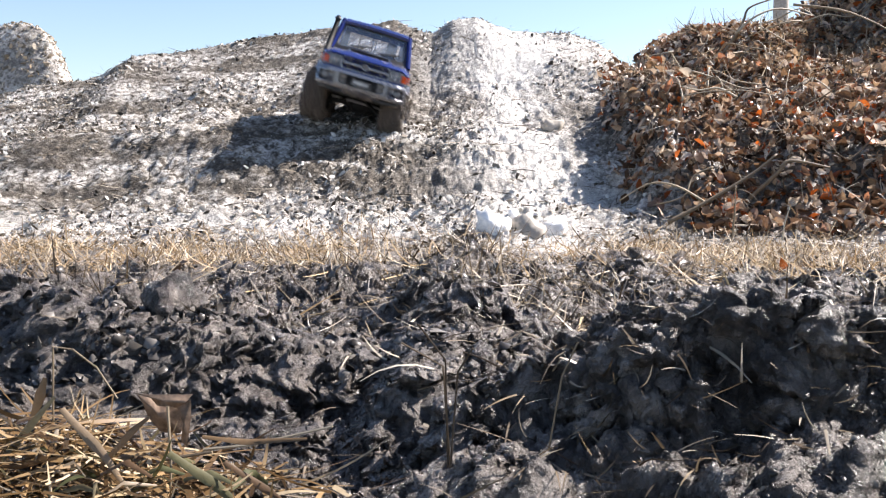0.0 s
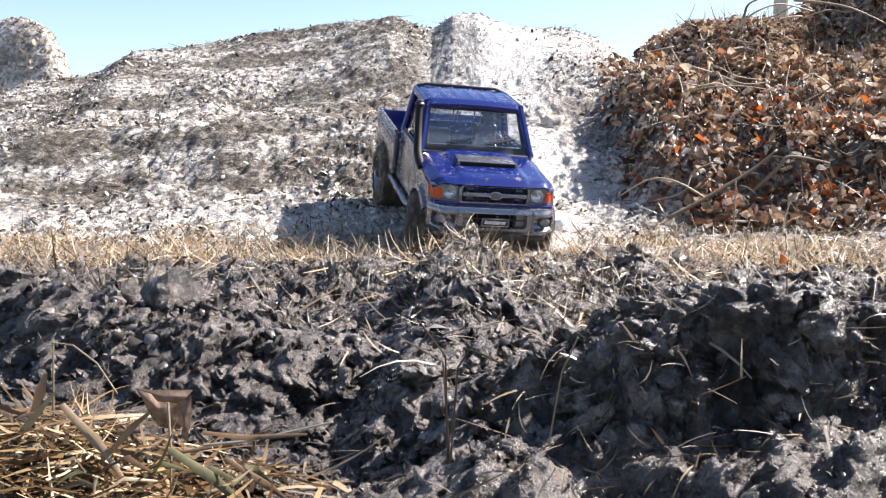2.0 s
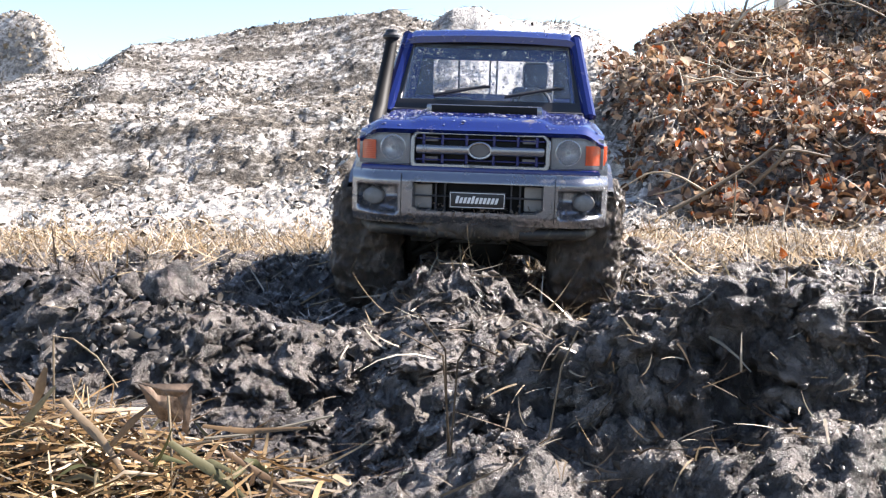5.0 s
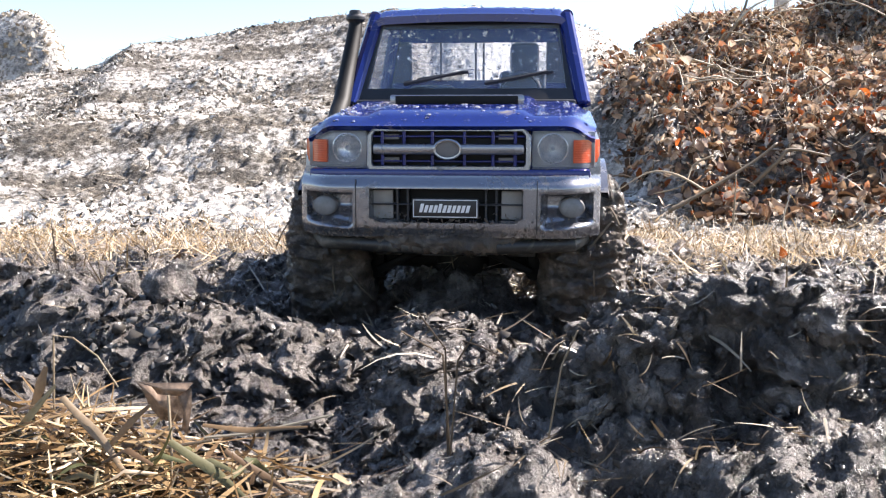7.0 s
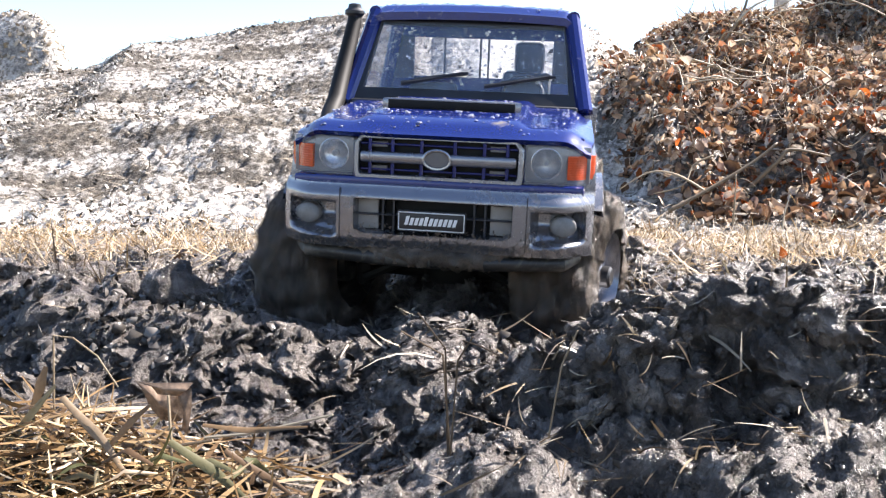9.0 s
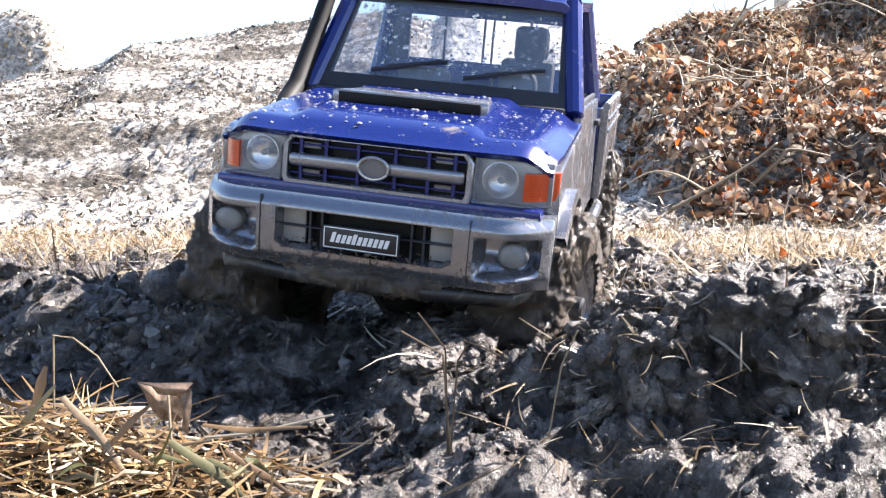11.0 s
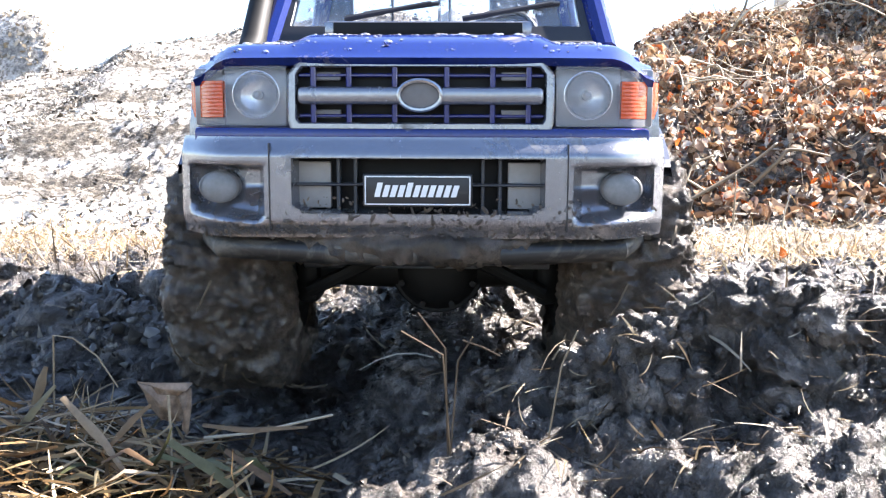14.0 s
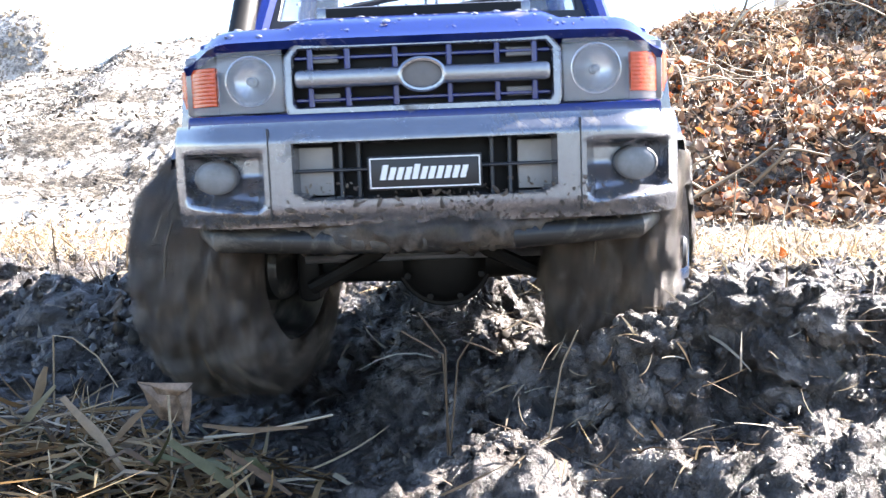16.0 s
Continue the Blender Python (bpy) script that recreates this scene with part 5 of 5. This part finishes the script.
    for y0, bulge, ring in ((.2860, .003, [(-.0958, .0354), (-.0925, .0345), (-.0889, .0335), (-.0853, .0335), (-.0812, .0330), (-.0808, .0258), (-.0826, .0228), (-.0860, .0222), (-.0889, .0235), (-.0927, .0277), (-.0936, .0322)]),
                            (.2825, .0012, [(-.0950, .0369), (-.0889, .0363), (-.0776, .0360), (-.0794, .0338), (-.0830, .0316), (-.0862, .0326), (-.0889, .0322), (-.0907, .0347)]),
                            (.2830, .0015, [(-.0830, .0319), (-.0781, .0347), (-.0781, .0286), (-.0797, .0192), (-.0817, .0211), (-.0808, .0280)])):
        cx, cz = sum(p[0] for p in ring) / len(ring), sum(p[1] for p in ring) / len(ring)
        mid = bm.verts.new((cx, y0 - bulge, cz))
        outer = [bm.verts.new((x, y0 + .0012 * math.sin(900 * x + 400 * z) + (.03525 - z) * .12, z)) for x, z in ring]
        for a, c in zip(outer, outer[1:] + outer[:1]):
            bm.faces.new((mid, a, c))
    bmesh.ops.subdivide_edges(bm, edges=bm.edges[:], cuts=3, use_grid_fill=True, fractal=.25, along_normal=.6, seed=4)
    me = bpy.data.meshes.new("torn_leaf")
    bm.to_mesh(me)
    bm.free()
    me.polygons.foreach_set("use_smooth", np.ones(len(me.polygons), bool))
    me.materials.append(TORN)
    ob = new("torn_leaf", me)
    ob.parent = tuft
    tagged(ob, "brown torn dry leaf folded over")
    # sprig in the middle of the pit
    sprig = tagged(new("grass_sprig"), "thin sprig of dry stems in the mud", "grass sprig")
    g, near = .004, Matrix.Translation((0, 0, .105)) @ Matrix.Scale(.71, 4) @ Matrix.Translation((0, 0, -.105))
    for path in ([(.002, .372, g - .02), (.001, .370, g + .025), (-.010, .368, g + .040)], [(.003, .372, g - .02), (.0, .372, g + .022), (-.017, .371, g + .032)],
                 [(.003, .371, g - .02), (.006, .370, g + .020), (.012, .369, g + .030)], [(.008, .369, g + .0285), (.016, .368, g + .026), (.023, .367, g + .0225)],
                 [(.042, .362, g - .01), (.047, .362, g + .020), (.053, .361, g + .034)]):
        bm = tube(bmesh.new(), [near @ Vector(p) for p in path], .00028, 5)
        me = bpy.data.meshes.new("stem")
        bm.to_mesh(me)
        bm.free()
        me.materials.append(STEM)
        ob = new("stem", me)
        ob.parent = sprig


def pole():
    """A round wooden post far behind the bank."""
    bm = bmesh.new()
    lathe(bm, [(.085, -.5), (.082, .6), (.078, 1.6), (.074, 2.6), (.070, 2.62), (0, 2.63)], 20, Matrix.Translation((3.57, 10.0, 0)))
    ob = part("wooden_post", bm, STONE, None)
    tagged(ob, "weathered grey round wooden post standing behind the bank", "post")


LEAF = object_litter("single_leaves", [(0.0, (0.05, 0.026, 0.014)), (0.35, (0.20, 0.11, 0.055)), (0.6, (0.40, 0.26, 0.15)), (0.85, (0.66, 0.55, 0.42)), (0.91, (0.46, 0.13, 0.03)), (1.0, (0.62, 0.14, 0.02))], 0.4, 0.35)
STICK = object_litter("sticks", [(0.0, (0.14, 0.10, 0.065)), (0.5, (0.34, 0.27, 0.18)), (1.0, (0.55, 0.49, 0.38))], 0.6, 0.0, 420)
STEM = object_litter("dry_stems", [(0.0, (0.06, 0.04, 0.024)), (0.5, (0.14, 0.10, 0.062)), (1.0, (0.26, 0.20, 0.13))], 0.6, 0.0, 420)
PALE = plain("chalky_clay", (0.80, 0.785, 0.755), 0.85, 0, 0.3, 0.25, 220, 0.003)
BLADE = object_litter("broad_blades", [(0.0, (0.09, 0.05, 0.026)), (0.4, (0.20, 0.13, 0.07)), (0.65, (0.12, 0.125, 0.06)), (0.8, (0.28, 0.205, 0.13)), (1.0, (0.38, 0.32, 0.24))], 0.5, 0.2, 320)
TORN = plain("torn_leaf", (0.21, 0.145, 0.10), 0.6, 0, 0.3, 0.55, 1800, 0.0008)
scatter_ground()
big_clods()
leaf_bank()
twigs()
near_grass()
pole()


# ---- what moves ----
TRUCK_ROWS = [
    (0.0, pose(-0.1658, 1.6425, 0.1765, 4.0, 15.8, 5.2)),
    (0.2, pose(-0.1080, 1.5523, 0.1070, 11.6, 10.5, 15.0)),
    (0.4, pose(-0.0993, 1.5162, 0.0640, 22.3, 11.3, 17.2)),
    (0.6, pose(-0.0994, 1.4929, 0.0410, 31.1, 12.4, 17.5)),
    (0.8, pose(-0.0868, 1.4355, 0.0112, 34.0, 11.8, 16.2)),
    (1.0, pose(-0.0551, 1.3721, 0.0045, 29.0, 13.1, 16.1)),
    (1.2, pose(-0.0352, 1.3332, 0.0073, 22.5, 14.0, 15.5)),
    (1.5, pose(0.0071, 1.2152, -0.0318, 15.7, 7.4, 13.7)),
    (2.0, pose(0.0524, 1.1373, -0.0398, 15.0, 3.1, 13.2)),
    (2.5, pose(0.0683, 1.0138, -0.0219, 5.1, 6.8, 9.8)),
    (3.0, pose(0.0819, 0.9192, -0.0156, 2.2, 1.7, 7.4)),
    (3.5, pose(0.0685, 0.8247, 0.0006, 0.0, 1.9, 1.2)),
    (4.0, pose(0.0435, 0.7279, -0.0081, 2.4, 4.9, -2.7)),
    (4.6, pose(0.0270, 0.6300, -0.0030, 2.6, 3.0, -4.0)),
    (5.4, pose(0.0130, 0.5350, -0.0005, 2.5, 1.5, -4.8)),
    (6.3, pose(0.0068, 0.4954, 0.0014, 2.5, 0.8, -5.2)),
    (6.5, pose(0.0014, 0.4893, -0.0006, 3.1, 0.7, -5.8)),
    (7.0, pose(0.0018, 0.4888, -0.0017, 3.6, 0.3, -6.1)),
    (7.5, pose(0.0010, 0.4868, -0.0031, 3.8, -0.4, -6.3)),
    (8.0, pose(0.0013, 0.4871, -0.0036, 3.8, 0.2, -6.0)),
    (8.5, pose(-0.0009, 0.4873, -0.0045, 3.8, 1.1, -6.4)),
    (9.0, pose(-0.0083, 0.4737, -0.0071, 5.0, 2.9, -7.3)),
    (9.2, pose(-0.0130, 0.4619, -0.0109, 6.5, 4.7, -7.9)),
    (10.2, pose(-0.0320, 0.4300, -0.0108, 6.9, 6.2, -11.0)),
    (11.3, pose(-0.0419, 0.4120, -0.0099, 7.0, 6.5, -12.7)),
    (11.5, pose(-0.0413, 0.4120, -0.0100, 7.3, 6.5, -12.4)),
    (12.0, pose(-0.0406, 0.3854, -0.0076, 8.5, 11.0, -12.3)),
    (12.5, pose(-0.0302, 0.3510, -0.0023, 7.7, 13.5, -9.0)),
    (13.0, pose(-0.0282, 0.3485, -0.0028, 7.8, 13.6, -8.2)),
    (13.5, pose(-0.0228, 0.3402, 0.0009, 6.6, 12.1, -6.6)),
    (14.0, pose(-0.0081, 0.3009, 0.0136, 2.6, 0.3, -1.9)),
    (14.5, pose(-0.0068, 0.2993, 0.0137, 2.4, -0.4, -1.9)),
    (15.0, pose(0.0016, 0.2996, 0.0150, 2.3, 0.3, 0.2)),
    (15.5, pose(0.0023, 0.2998, 0.0145, 2.5, 0.3, 0.3)),
    (16.0, pose(-0.0022, 0.2870, 0.0195, 1.3, -2.2, -0.5)),
]


def spin_rows(x, y, steered, extra):
    """Wheel poses in the truck's space: rolling by the way travelled, spinning on top of it, and steering."""
    rows, turn, last = [], 0.0, None
    ts = [r[0] for r in TRUCK_ROWS]
    ps = [r[1].translation for r in TRUCK_ROWS]
    for k in range(161):
        t = k / 10
        p = Vector([float(np.interp(t, ts, [q[a] for q in ps])) for a in range(3)])
        if last:
            turn += math.degrees((p - last).length / .047) * (1 if p.y <= last.y else -1)
        turn += float(np.interp(t, [e[0] for e in extra], [e[1] for e in extra])) * 0.1
        last = p
        s = float(np.interp(t, [e[0] for e in STEER], [e[1] for e in STEER])) if steered else 0
        rows.append((t, pose(x, y, .047, turn, 0, s)))
    return rows


STEER = [(0, -8), (1.0, -6), (2.0, -12), (3.0, -14), (3.7, -10), (4.5, -6), (6.5, 2), (8.3, 0), (8.8, -16), (9.2, -18), (11.3, -8), (12.5, 10), (13.4, 4), (14.0, 2), (14.6, 2), (14.9, -12), (15.5, -14), (15.8, -16), (16, -19)]
SPIN = [(0, 0), (8.3, 0), (8.6, 300), (9.2, 420), (10.5, 300), (11.3, 60), (11.7, 420), (12.2, 300), (12.5, 0), (13.2, 0), (13.5, 380), (13.9, 300), (14.1, 0), (15.6, 0), (15.8, 400), (16, 500)]


def motions():
    walk(truck, TRUCK_ROWS)
    for hub, (x, y) in zip(truck_wheels, ((-.071, .062), (.071, .062), (-.071, .327), (.071, .327))):
        walk(hub, spin_rows(x, y, y < .2, SPIN))


motions()
